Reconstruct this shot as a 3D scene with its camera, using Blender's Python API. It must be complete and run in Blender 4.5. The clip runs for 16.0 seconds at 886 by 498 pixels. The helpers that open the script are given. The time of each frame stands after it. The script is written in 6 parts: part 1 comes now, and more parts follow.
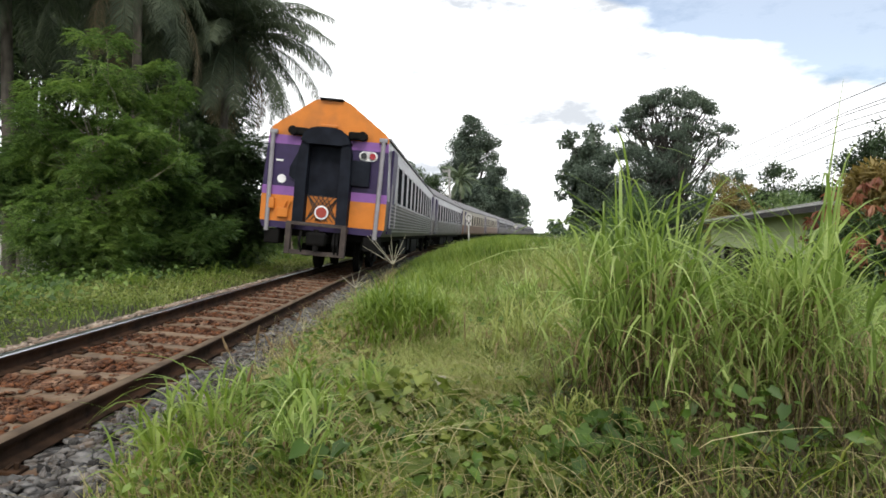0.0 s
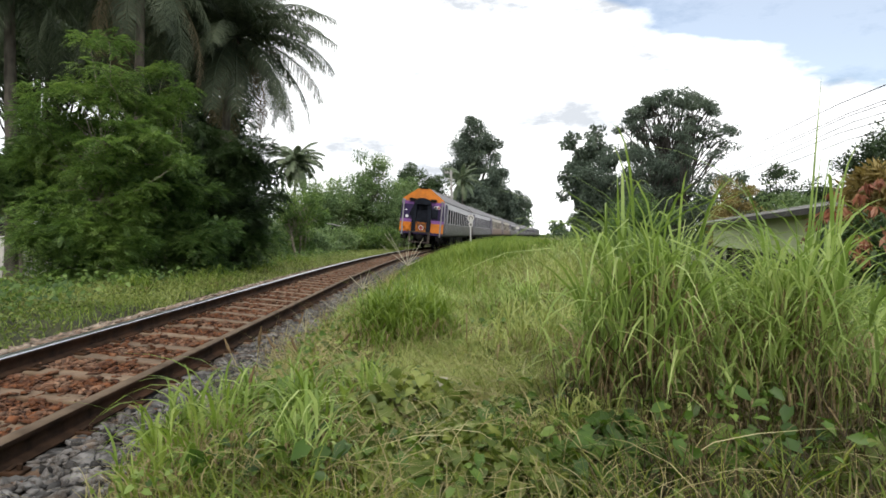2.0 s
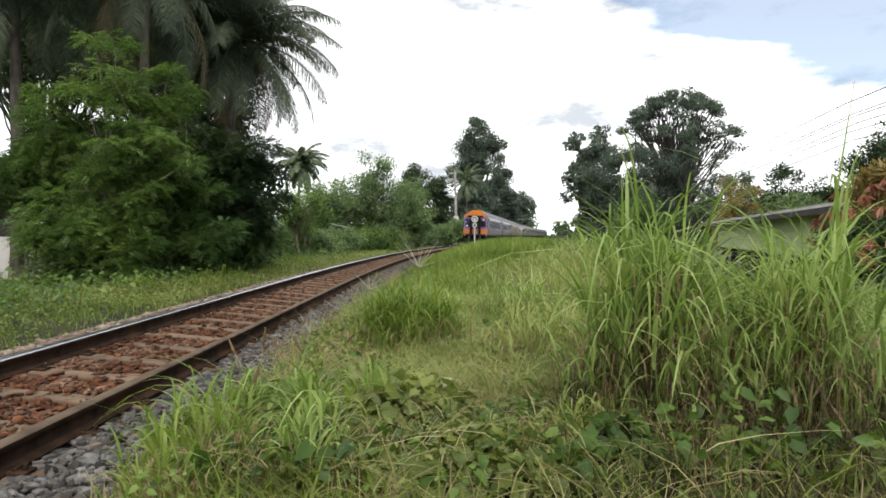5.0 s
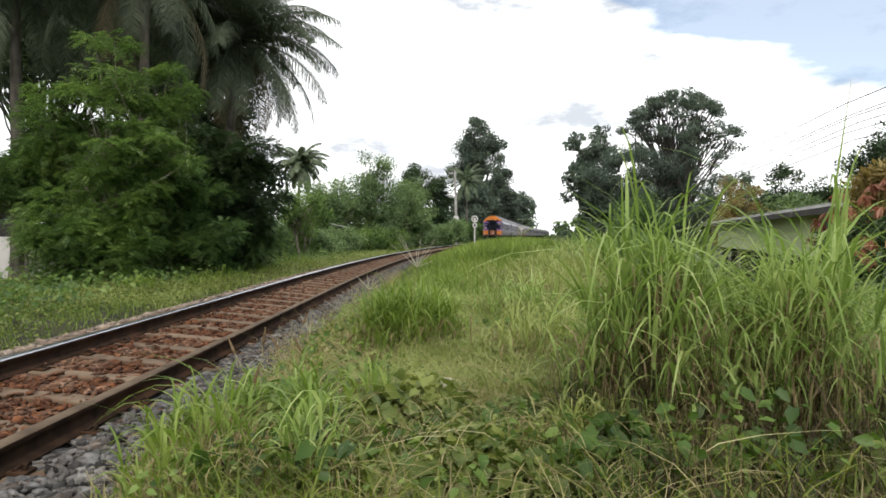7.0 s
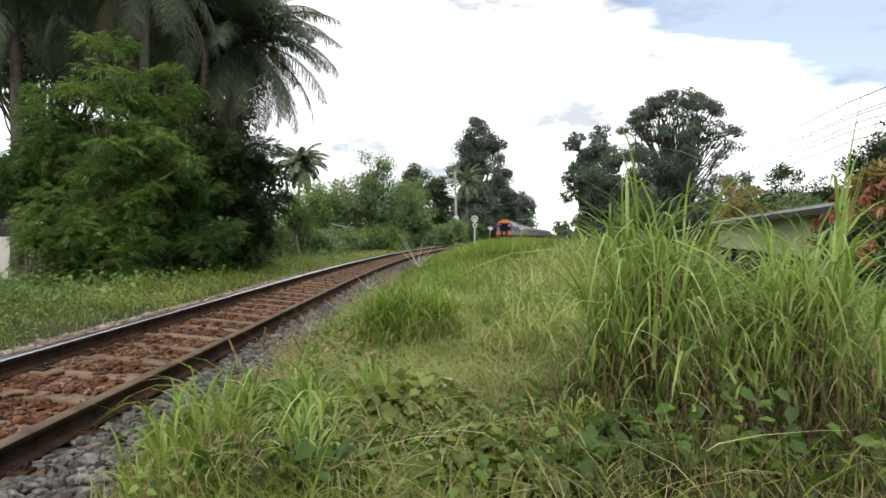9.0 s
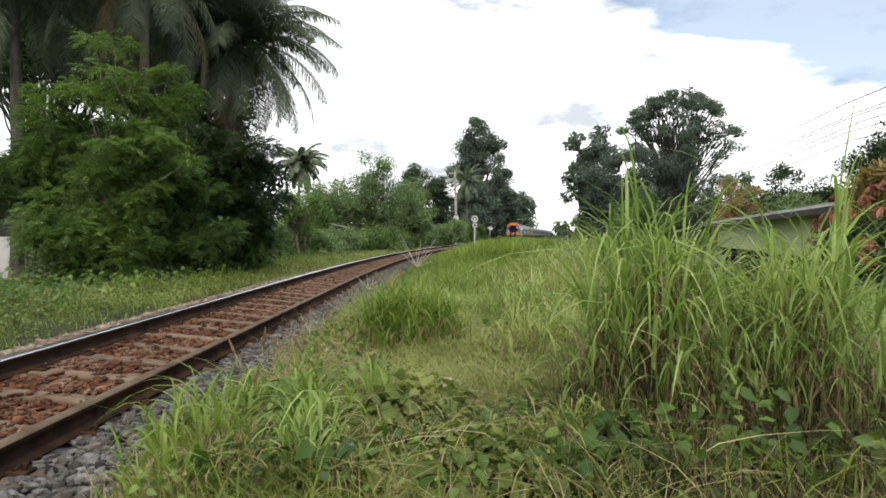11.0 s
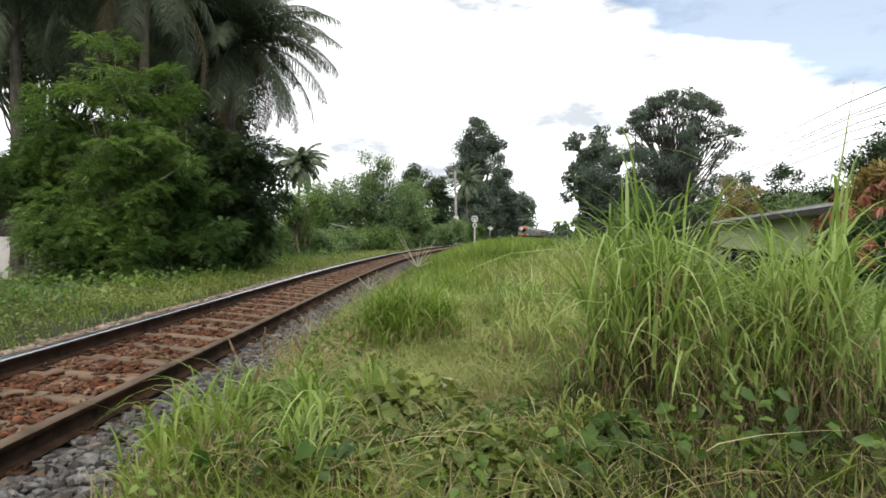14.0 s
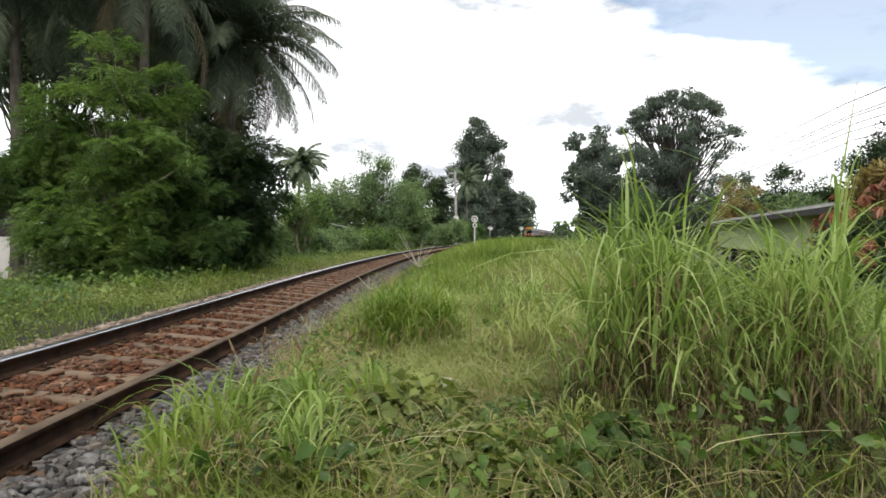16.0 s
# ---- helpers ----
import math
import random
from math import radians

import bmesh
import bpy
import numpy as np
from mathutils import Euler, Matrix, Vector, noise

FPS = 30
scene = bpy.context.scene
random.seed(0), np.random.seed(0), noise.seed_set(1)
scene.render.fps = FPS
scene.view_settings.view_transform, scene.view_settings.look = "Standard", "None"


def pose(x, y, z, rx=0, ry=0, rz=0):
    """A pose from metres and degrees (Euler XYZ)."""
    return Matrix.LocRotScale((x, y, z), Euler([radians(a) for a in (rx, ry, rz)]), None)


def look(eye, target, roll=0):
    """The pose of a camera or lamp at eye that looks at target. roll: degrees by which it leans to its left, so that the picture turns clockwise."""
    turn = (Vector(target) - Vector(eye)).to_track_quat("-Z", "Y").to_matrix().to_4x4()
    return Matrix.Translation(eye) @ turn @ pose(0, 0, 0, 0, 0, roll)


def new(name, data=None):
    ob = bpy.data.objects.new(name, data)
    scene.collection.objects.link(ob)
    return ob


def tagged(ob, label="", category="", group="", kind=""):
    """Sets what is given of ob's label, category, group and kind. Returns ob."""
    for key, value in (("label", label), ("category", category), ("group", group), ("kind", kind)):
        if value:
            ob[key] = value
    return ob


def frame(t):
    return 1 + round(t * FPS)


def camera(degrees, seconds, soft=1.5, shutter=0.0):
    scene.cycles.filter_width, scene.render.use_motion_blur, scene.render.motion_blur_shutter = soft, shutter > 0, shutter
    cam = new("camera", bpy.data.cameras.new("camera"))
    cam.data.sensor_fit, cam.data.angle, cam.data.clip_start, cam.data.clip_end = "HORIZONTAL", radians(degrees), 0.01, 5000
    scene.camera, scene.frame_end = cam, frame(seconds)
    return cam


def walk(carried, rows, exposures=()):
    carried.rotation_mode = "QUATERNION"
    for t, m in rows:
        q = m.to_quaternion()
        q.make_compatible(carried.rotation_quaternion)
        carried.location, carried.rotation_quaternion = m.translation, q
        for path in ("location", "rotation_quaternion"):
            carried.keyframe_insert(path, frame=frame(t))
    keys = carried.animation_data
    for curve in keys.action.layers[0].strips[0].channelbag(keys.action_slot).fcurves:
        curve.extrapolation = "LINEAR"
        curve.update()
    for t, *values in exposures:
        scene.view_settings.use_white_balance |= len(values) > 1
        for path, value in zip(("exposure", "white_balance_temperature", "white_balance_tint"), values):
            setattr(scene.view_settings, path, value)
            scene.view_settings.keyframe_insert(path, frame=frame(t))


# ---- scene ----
F_DEG = 68.1
EYE_Z = 0.92
cam = camera(F_DEG, 16.0, soft=1.65)


def aim(pan, tilt):
    """Camera pose: pan to the left and tilt up, in degrees, round the resting view."""
    return pose(0, 0, EYE_Z, 88.86 + tilt, 0, pan)


walk(cam, [
    (0.0, aim(-0.52, -0.17)), (0.5, aim(-0.59, -0.07)), (1.0, aim(-0.61, 0.0)), (1.5, aim(-0.44, 0.0)),
    (2.0, aim(-0.35, -0.06)), (2.5, aim(-0.34, -0.06)), (3.0, aim(-0.33, -0.05)), (3.5, aim(-0.24, 0.0)),
    (4.0, aim(0, 0)), (4.3, aim(0, 0)), (10.0, aim(0, 0)), (16.0, aim(0, 0))])

# ---- world, sun, exposure ----
SUN_EL, SUN_AZ = radians(44), radians(165)   # azimuth clockwise from +y
world = bpy.data.worlds.new("sky")
scene.world = world
world.use_nodes = True
wn, wl = world.node_tree.nodes, world.node_tree.links
wn.clear()
sky = wn.new("ShaderNodeTexSky")
sky.sky_type, sky.sun_disc = 'NISHITA', False
sky.sun_elevation, sky.sun_rotation = SUN_EL, SUN_AZ
bg_sky, bg_cloud = wn.new("ShaderNodeBackground"), wn.new("ShaderNodeBackground")
bg_sky.inputs[1].default_value = 0.12
bg_cloud.inputs[1].default_value = 1.35
tc = wn.new("ShaderNodeTexCoord")
mapn = wn.new("ShaderNodeMapping")
mapn.inputs["Location"].default_value = (0.35, 0.1, 0.0)
mapn.inputs["Scale"].default_value = (1.0, 1.0, 2.6)
cl = wn.new("ShaderNodeTexNoise")
cl.inputs["Scale"].default_value, cl.inputs["Detail"].default_value, cl.inputs["Roughness"].default_value = 2.1, 7, 0.52
sep = wn.new("ShaderNodeSeparateXYZ")
# cloud cover thins out towards +x and upwards
gx = wn.new("ShaderNodeMath"); gx.operation = 'MULTIPLY_ADD'; gx.inputs[1].default_value = -2.9; gx.inputs[2].default_value = 2.52
gz = wn.new("ShaderNodeMath"); gz.operation = 'MULTIPLY_ADD'; gz.inputs[1].default_value = -5.6
lowz = wn.new("ShaderNodeMath"); lowz.operation = 'MINIMUM'; lowz.inputs[1].default_value = 0.33
add = wn.new("ShaderNodeMath"); add.operation = 'ADD'
ramp = wn.new("ShaderNodeValToRGB")
ramp.color_ramp.elements[0].position, ramp.color_ramp.elements[1].position = 0.44, 0.53
ramp.color_ramp.elements[0].color = (0.24, 0.24, 0.24, 1)
cl2 = wn.new("ShaderNodeTexNoise")
cl2.inputs["Scale"].default_value, cl2.inputs["Detail"].default_value, cl2.inputs["Roughness"].default_value = 4.5, 8, 0.62
ramp2 = wn.new("ShaderNodeValToRGB")
ramp2.color_ramp.elements[0].position, ramp2.color_ramp.elements[1].position = 0.36, 0.50
ramp2.color_ramp.elements[0].color = (0.43, 0.455, 0.49, 1)
ramp2.color_ramp.elements[1].color = (0.98, 0.99, 1.0, 1)
mixw, outw = wn.new("ShaderNodeMixShader"), wn.new("ShaderNodeOutputWorld")
wl.new(tc.outputs["Generated"], mapn.inputs[0])
wl.new(mapn.outputs[0], cl.inputs["Vector"]); wl.new(mapn.outputs[0], cl2.inputs["Vector"])
wl.new(tc.outputs["Generated"], sep.inputs[0])
sidex = wn.new("ShaderNodeMath"); sidex.operation = 'MINIMUM'; sidex.inputs[1].default_value = 0.6
wl.new(sep.outputs[0], sidex.inputs[0]); wl.new(sidex.outputs[0], gx.inputs[0]); wl.new(sep.outputs[2], lowz.inputs[0]); wl.new(lowz.outputs[0], gz.inputs[0]); wl.new(gx.outputs[0], gz.inputs[2])
puff = wn.new("ShaderNodeMath"); puff.operation = 'MULTIPLY_ADD'; puff.inputs[1].default_value, puff.inputs[2].default_value = 1.7, -0.2
wl.new(cl.outputs["Fac"], puff.inputs[0]); wl.new(puff.outputs[0], add.inputs[0]); wl.new(gz.outputs[0], add.inputs[1])
wl.new(add.outputs[0], ramp.inputs[0]); wl.new(cl2.outputs["Fac"], ramp2.inputs[0])
wl.new(sky.outputs[0], bg_sky.inputs[0]); wl.new(ramp2.outputs[0], bg_cloud.inputs[0])
wl.new(ramp.outputs[0], mixw.inputs[0]); wl.new(bg_sky.outputs[0], mixw.inputs[1]); wl.new(bg_cloud.outputs[0], mixw.inputs[2])
wl.new(mixw.outputs[0], outw.inputs[0])

sun = new("sun", bpy.data.lights.new("sun", 'SUN'))
sun.data.energy, sun.data.angle, sun.data.color = 1.45, radians(9), (1.0, 0.95, 0.87)
sun_way = Vector((math.sin(SUN_AZ) * math.cos(SUN_EL), math.cos(SUN_AZ) * math.cos(SUN_EL), math.sin(SUN_EL)))
sun.matrix_world = look(sun_way * 60, (0, 0, 0))
scene.view_settings.exposure = 0.41


# ---- materials ----
def base_mat(name, rough=0.7, metal=0.0):
    m = bpy.data.materials.new(name)
    m.use_nodes = True
    n = m.node_tree.nodes
    b = n["Principled BSDF"]
    b.inputs["Specular IOR Level"].default_value = 0.35
    b.inputs["Roughness"].default_value, b.inputs["Metallic"].default_value = rough, metal
    return m, n, m.node_tree.links, b


def grain_mat(name, c1, c2, scale=8.0, rough=0.7, metal=0.0, bump=0.3, fine=60.0, dirt=None, dirt_scale=1.5, per_object=0.0,
              per_island=0.0, stretch=(1, 1, 1), lo=0.35, hi=0.65):
    """Two-scale mottled surface: c1 to c2 by a coarse noise, fine grain in relief, and worn patches of dirt."""
    m, n, l, b = base_mat(name, rough, metal)
    t = n.new("ShaderNodeTexCoord")
    mp = n.new("ShaderNodeMapping"); mp.inputs["Scale"].default_value = stretch
    l.new(t.outputs["Object"], mp.inputs[0])
    a = n.new("ShaderNodeTexNoise"); a.inputs["Scale"].default_value, a.inputs["Detail"].default_value = scale, 6
    f = n.new("ShaderNodeTexNoise"); f.inputs["Scale"].default_value, f.inputs["Detail"].default_value = fine, 4
    l.new(mp.outputs[0], a.inputs["Vector"]); l.new(mp.outputs[0], f.inputs["Vector"])
    r = n.new("ShaderNodeValToRGB")
    r.color_ramp.elements[0].position, r.color_ramp.elements[1].position = lo, hi
    r.color_ramp.elements[0].color, r.color_ramp.elements[1].color = (*c1, 1), (*c2, 1)
    l.new(a.outputs["Fac"], r.inputs[0])
    col = r.outputs[0]
    if dirt:
        d = n.new("ShaderNodeTexNoise"); d.inputs["Scale"].default_value, d.inputs["Detail"].default_value = dirt_scale, 8
        l.new(mp.outputs[0], d.inputs["Vector"])
        dr = n.new("ShaderNodeValToRGB"); dr.color_ramp.elements[0].position, dr.color_ramp.elements[1].position = 0.48, 0.68
        l.new(d.outputs["Fac"], dr.inputs[0])
        mx = n.new("ShaderNodeMix"); mx.data_type = 'RGBA'
        l.new(dr.outputs[0], mx.inputs[0]); l.new(col, mx.inputs[6]); mx.inputs[7].default_value = (*dirt, 1)
        col = mx.outputs[2]
    if per_object or per_island:
        if per_object:
            src = n.new("ShaderNodeObjectInfo").outputs["Random"]
        else:
            src = n.new("ShaderNodeNewGeometry").outputs["Random Per Island"]
        amount = per_object or per_island
        k = n.new("ShaderNodeMapRange"); k.inputs[3].default_value, k.inputs[4].default_value = 1 - amount, 1 + amount
        l.new(src, k.inputs[0])
        hv = n.new("ShaderNodeHueSaturation")
        l.new(col, hv.inputs["Color"]); l.new(k.outputs[0], hv.inputs["Value"])
        col = hv.outputs[0]
    l.new(col, b.inputs["Base Color"])
    if bump:
        bp = n.new("ShaderNodeBump"); bp.inputs["Strength"].default_value, bp.inputs["Distance"].default_value = bump, 0.01
        l.new(f.outputs["Fac"], bp.inputs["Height"]); l.new(bp.outputs[0], b.inputs["Normal"])
    return m


def leaf_mat(name, dark, mid, light, through_amount=0.35, rough=0.5, patch=0.8):
    """Leaf: three greens by island and by patch, light passing through the blade."""
    m, n, l, b = base_mat(name, rough)
    g = n.new("ShaderNodeNewGeometry")
    t = n.new("ShaderNodeTexCoord")
    no = n.new("ShaderNodeTexNoise"); no.inputs["Scale"].default_value, no.inputs["Detail"].default_value = patch, 3
    l.new(t.outputs["Object"], no.inputs["Vector"])
    mixv = n.new("ShaderNodeMath"); mixv.operation = 'MULTIPLY_ADD'; mixv.inputs[1].default_value = 0.55
    sub = n.new("ShaderNodeMath"); sub.operation = 'MULTIPLY_ADD'; sub.inputs[1].default_value, sub.inputs[2].default_value = 1.5, -0.5
    l.new(no.outputs["Fac"], sub.inputs[0])
    l.new(g.outputs["Random Per Island"], mixv.inputs[0]); l.new(sub.outputs[0], mixv.inputs[2])
    r = n.new("ShaderNodeValToRGB")
    e = r.color_ramp.elements
    e[0].position, e[1].position = 0.15, 0.95
    e[0].color, e[1].color = (*dark, 1), (*light, 1)
    k = e.new(0.55); k.color = (*mid, 1)
    l.new(mixv.outputs[0], r.inputs[0])
    l.new(r.outputs[0], b.inputs["Base Color"])
    tr = n.new("ShaderNodeBsdfTranslucent")
    hs = n.new("ShaderNodeHueSaturation"); hs.inputs["Saturation"].default_value, hs.inputs["Value"].default_value = 1.1, 1.6
    l.new(r.outputs[0], hs.inputs["Color"]); l.new(hs.outputs[0], tr.inputs[0])
    mx = n.new("ShaderNodeMixShader"); mx.inputs[0].default_value = through_amount
    l.new(b.outputs[0], mx.inputs[1]); l.new(tr.outputs[0], mx.inputs[2])
    l.new(mx.outputs[0], n["Material Output"].inputs[0])
    return m


def plain(name, c, rough=0.6, metal=0.0, spread=0.12, scale=6.0, bump=0.08, dirt=None, dirt_scale=1.2):
    a = tuple(v * (1 - spread) for v in c)
    z = tuple(min(1, v * (1 + spread)) for v in c)
    return grain_mat(name, a, z, scale, rough, metal, bump, 90.0, dirt, dirt_scale)


M = {}
# Soil darkened: the shade between grass blades is put into its colour.
M["soil_shaded"] = grain_mat("soil_shaded", (0.022, 0.024, 0.010), (0.05, 0.052, 0.018), 1.4, 0.95, 0, 0.6, 40, (0.07, 0.05, 0.025), 0.5)
M["rail_side"] = grain_mat("rusty_rail", (0.022, 0.013, 0.008), (0.05, 0.028, 0.016), 9, 0.9, 0.0, 0.4, 120, (0.075, 0.038, 0.02), 2.5)
M["rail_side"].node_tree.nodes["Principled BSDF"].inputs["Specular IOR Level"].default_value = 0.1
M["rail_top"] = grain_mat("polished_rail", (0.38, 0.39, 0.42), (0.55, 0.56, 0.6), 4, 0.28, 1.0, 0.05, 60, stretch=(1, 0.1, 1))
M["rail_edge"] = grain_mat("worn_rail_edge", (0.075, 0.052, 0.034), (0.14, 0.10, 0.066), 5, 0.75, 0.0, 0.1, 80)
M["rail_edge"].node_tree.nodes["Principled BSDF"].inputs["Specular IOR Level"].default_value = 0.15
M["sleeper"] = grain_mat("old_sleeper", (0.12, 0.082, 0.053), (0.22, 0.157, 0.10), 5, 0.9, 0, 0.5, 45, (0.10, 0.05, 0.025), 2.0, per_object=0.15)
M["red_stone"] = grain_mat("rust_stained_stone", (0.05, 0.018, 0.0065), (0.145, 0.054, 0.02), 14, 0.9, 0, 0.5, 70, (0.20, 0.12, 0.075), 5, per_island=0.5)
# Rust-stained gravel, with the shade between stones put into its dark tones.
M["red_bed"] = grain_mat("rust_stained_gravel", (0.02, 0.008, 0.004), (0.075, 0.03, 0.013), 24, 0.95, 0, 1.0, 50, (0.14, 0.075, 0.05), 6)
M["grey_stone"] = grain_mat("grey_stone", (0.042, 0.04, 0.037), (0.15, 0.143, 0.134), 12, 0.85, 0, 0.5, 70, (0.08, 0.055, 0.036), 4, per_island=0.8)
M["pale_stone"] = grain_mat("pale_stone", (0.15, 0.115, 0.085), (0.32, 0.26, 0.20), 12, 0.85, 0, 0.5, 70, (0.19, 0.12, 0.08), 4, per_island=0.5)
M["loose_stone"] = grain_mat("loose_grey_stone", (0.045, 0.042, 0.039), (0.19, 0.18, 0.168), 12, 0.85, 0, 0.5, 70, (0.065, 0.045, 0.03), 4, per_object=0.9)
# Gravel kept near black: the gaps' shade is put into its colour.
M["grey_bed"] = grain_mat("grey_gravel_dark_gaps", (0.013, 0.011, 0.009), (0.06, 0.053, 0.045), 22, 0.95, 0, 1.0, 50, (0.16, 0.12, 0.08), 4)
M["grass"] = leaf_mat("green_grass", (0.048, 0.072, 0.009), (0.125, 0.168, 0.02), (0.30, 0.32, 0.065), 0.35, 0.6, 0.9)
M["grass_far"] = leaf_mat("bright_grass", (0.08, 0.13, 0.019), (0.15, 0.22, 0.034), (0.27, 0.33, 0.08), 0.35, 0.6, 0.5)
M["grass_dry"] = leaf_mat("dry_grass", (0.16, 0.13, 0.05), (0.29, 0.25, 0.10), (0.46, 0.41, 0.22), 0.25, 0.6, 2.0)
# Dead brown blades, with the shade under tall grass put into the colour.
M["grass_dead_shaded"] = leaf_mat("dead_grass_shaded", (0.026, 0.019, 0.008), (0.06, 0.045, 0.018), (0.16, 0.125, 0.055), 0.2, 0.7, 2.0)
M["grass_pale"] = leaf_mat("pale_fine_grass", (0.15, 0.185, 0.045), (0.26, 0.30, 0.085), (0.42, 0.44, 0.17), 0.3, 0.6, 1.5)
M["grass_tall"] = leaf_mat("guinea_grass", (0.098, 0.15, 0.033), (0.21, 0.295, 0.07), (0.43, 0.50, 0.19), 0.4, 0.5, 1.5)
M["weed"] = leaf_mat("creeper_leaf", (0.030, 0.062, 0.012), (0.075, 0.135, 0.022), (0.15, 0.22, 0.042), 0.3, 0.5, 2.0)
M["creeper_light"] = leaf_mat("light_creeper_leaf", (0.05, 0.078, 0.015), (0.115, 0.152, 0.03), (0.23, 0.26, 0.065), 0.3, 0.5, 3.0)
M["weed_pale"] = leaf_mat("pale_weed_leaf", (0.07, 0.12, 0.02), (0.15, 0.22, 0.04), (0.30, 0.33, 0.09), 0.3, 0.45, 2.0)
M["leaf_bright"] = leaf_mat("bright_leaf", (0.05, 0.092, 0.028), (0.115, 0.185, 0.048), (0.24, 0.325, 0.095), 0.45, 0.5, 0.8)
M["leaf_mid"] = leaf_mat("mid_leaf", (0.038, 0.073, 0.026), (0.082, 0.142, 0.043), (0.17, 0.245, 0.078), 0.42, 0.5, 0.5)
# Light and haze on the distant bushes are put into these paler greens.
M["leaf_pale_far"] = leaf_mat("pale_far_leaf", (0.072, 0.115, 0.045), (0.145, 0.215, 0.082), (0.245, 0.325, 0.135), 0.3, 0.5, 0.35)
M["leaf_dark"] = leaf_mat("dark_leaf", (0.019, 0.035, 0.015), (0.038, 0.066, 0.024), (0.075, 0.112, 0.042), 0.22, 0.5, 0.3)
# The haze of distance is put into these two greyer leaf colours.
M["leaf_haze"] = leaf_mat("haze_tinted_leaf", (0.03, 0.05, 0.027), (0.05, 0.08, 0.038), (0.085, 0.12, 0.055), 0.25, 0.6, 0.15)
M["leaf_far"] = leaf_mat("haze_tinted_dark_leaf", (0.05, 0.07, 0.052), (0.088, 0.118, 0.083), (0.14, 0.175, 0.12), 0.25, 0.6, 0.2)
M["leaf_red"] = leaf_mat("young_red_leaf", (0.14, 0.055, 0.032), (0.26, 0.10, 0.06), (0.36, 0.19, 0.10), 0.3, 0.5, 1.5)
M["leaf_gold"] = leaf_mat("yellowed_leaf", (0.12, 0.09, 0.03), (0.20, 0.15, 0.05), (0.30, 0.24, 0.09), 0.3, 0.5, 1.0)
M["palm"] = leaf_mat("palm_leaf", (0.03, 0.042, 0.024), (0.064, 0.084, 0.046), (0.14, 0.165, 0.10), 0.32, 0.65, 0.5)
# Paler copy of the palm leaf: distance is put into the colour.
M["palm_far"] = leaf_mat("pale_distant_palm_leaf", (0.07, 0.10, 0.05), (0.12, 0.155, 0.085), (0.19, 0.22, 0.13), 0.25, 0.45, 0.5)
M["palm_dry"] = leaf_mat("dry_palm_leaf", (0.07, 0.055, 0.028), (0.12, 0.095, 0.05), (0.20, 0.17, 0.1), 0.2, 0.6, 0.5)
M["withered"] = leaf_mat("withered_grass_leaf", (0.10, 0.07, 0.03), (0.21, 0.155, 0.075), (0.38, 0.31, 0.17), 0.25, 0.7, 2.5)
M["bark"] = grain_mat("grey_bark", (0.08, 0.068, 0.055), (0.19, 0.165, 0.135), 7, 0.95, 0, 0.8, 30, stretch=(1, 1, 0.35))
M["dark_bark"] = grain_mat("dark_bark", (0.03, 0.027, 0.023), (0.075, 0.066, 0.056), 7, 0.95, 0, 0.6, 30, stretch=(1, 1, 0.35))
M["pale_bark"] = grain_mat("pale_bark", (0.17, 0.145, 0.11), (0.33, 0.29, 0.23), 7, 0.95, 0, 0.6, 30, stretch=(1, 1, 0.35))


# ---- building helpers ----
def part(name, bm, material, parent=None, label="", smooth=False):
    """Links a bmesh as one mesh object under a thing or part."""
    me = bpy.data.meshes.new(name)
    bm.to_mesh(me)
    bm.free()
    return link_mesh(name, me, material, parent, label, smooth)


def link_mesh(name, me, material, parent=None, label="", smooth=False):
    if material and not me.materials:
        for mt in (material if isinstance(material, (list, tuple)) else [material]):
            me.materials.append(mt)
    if smooth:
        me.polygons.foreach_set("use_smooth", np.ones(len(me.polygons), dtype=bool))
    ob = new(name, me)
    if parent:
        ob.parent = parent
    if label:
        tagged(ob, label)
    return ob


def np_mesh(name, verts, faces):
    """A mesh from numpy arrays: verts n x 3, faces m x 4 (or m x 3)."""
    me = bpy.data.meshes.new(name)
    k = faces.shape[1]
    me.vertices.add(len(verts)); me.loops.add(faces.size); me.polygons.add(len(faces))
    me.vertices.foreach_set("co", np.ascontiguousarray(verts, dtype=np.float32).ravel())
    me.loops.foreach_set("vertex_index", np.ascontiguousarray(faces, dtype=np.int32).ravel())
    me.polygons.foreach_set("loop_start", np.arange(0, faces.size, k, dtype=np.int32))
    me.update(calc_edges=True)
    return me


def holder(name, m=None, label="", category="", group="", kind=""):
    ob = new(name)
    ob.empty_display_size = 0.2
    if m is not None:
        ob.matrix_basis = m
    return tagged(ob, label, category, group, kind)


def box(bm, x0, x1, y0, y1, z0, z1, bevel=0.0, mat=0):
    g = bmesh.ops.create_cube(bm, size=1.0, matrix=Matrix.Translation(((x0 + x1) / 2, (y0 + y1) / 2, (z0 + z1) / 2)) @ Matrix.Diagonal((x1 - x0, y1 - y0, z1 - z0, 1)))
    faces = {f for v in g["verts"] for f in v.link_faces}
    for f in faces:
        f.material_index = mat
    if bevel:
        edges = list({e for v in g["verts"] for e in v.link_edges})
        r = bmesh.ops.bevel(bm, geom=edges, offset=bevel, segments=2, profile=0.5, affect='EDGES')
        for f in r["faces"]:
            f.material_index = mat
    return bm


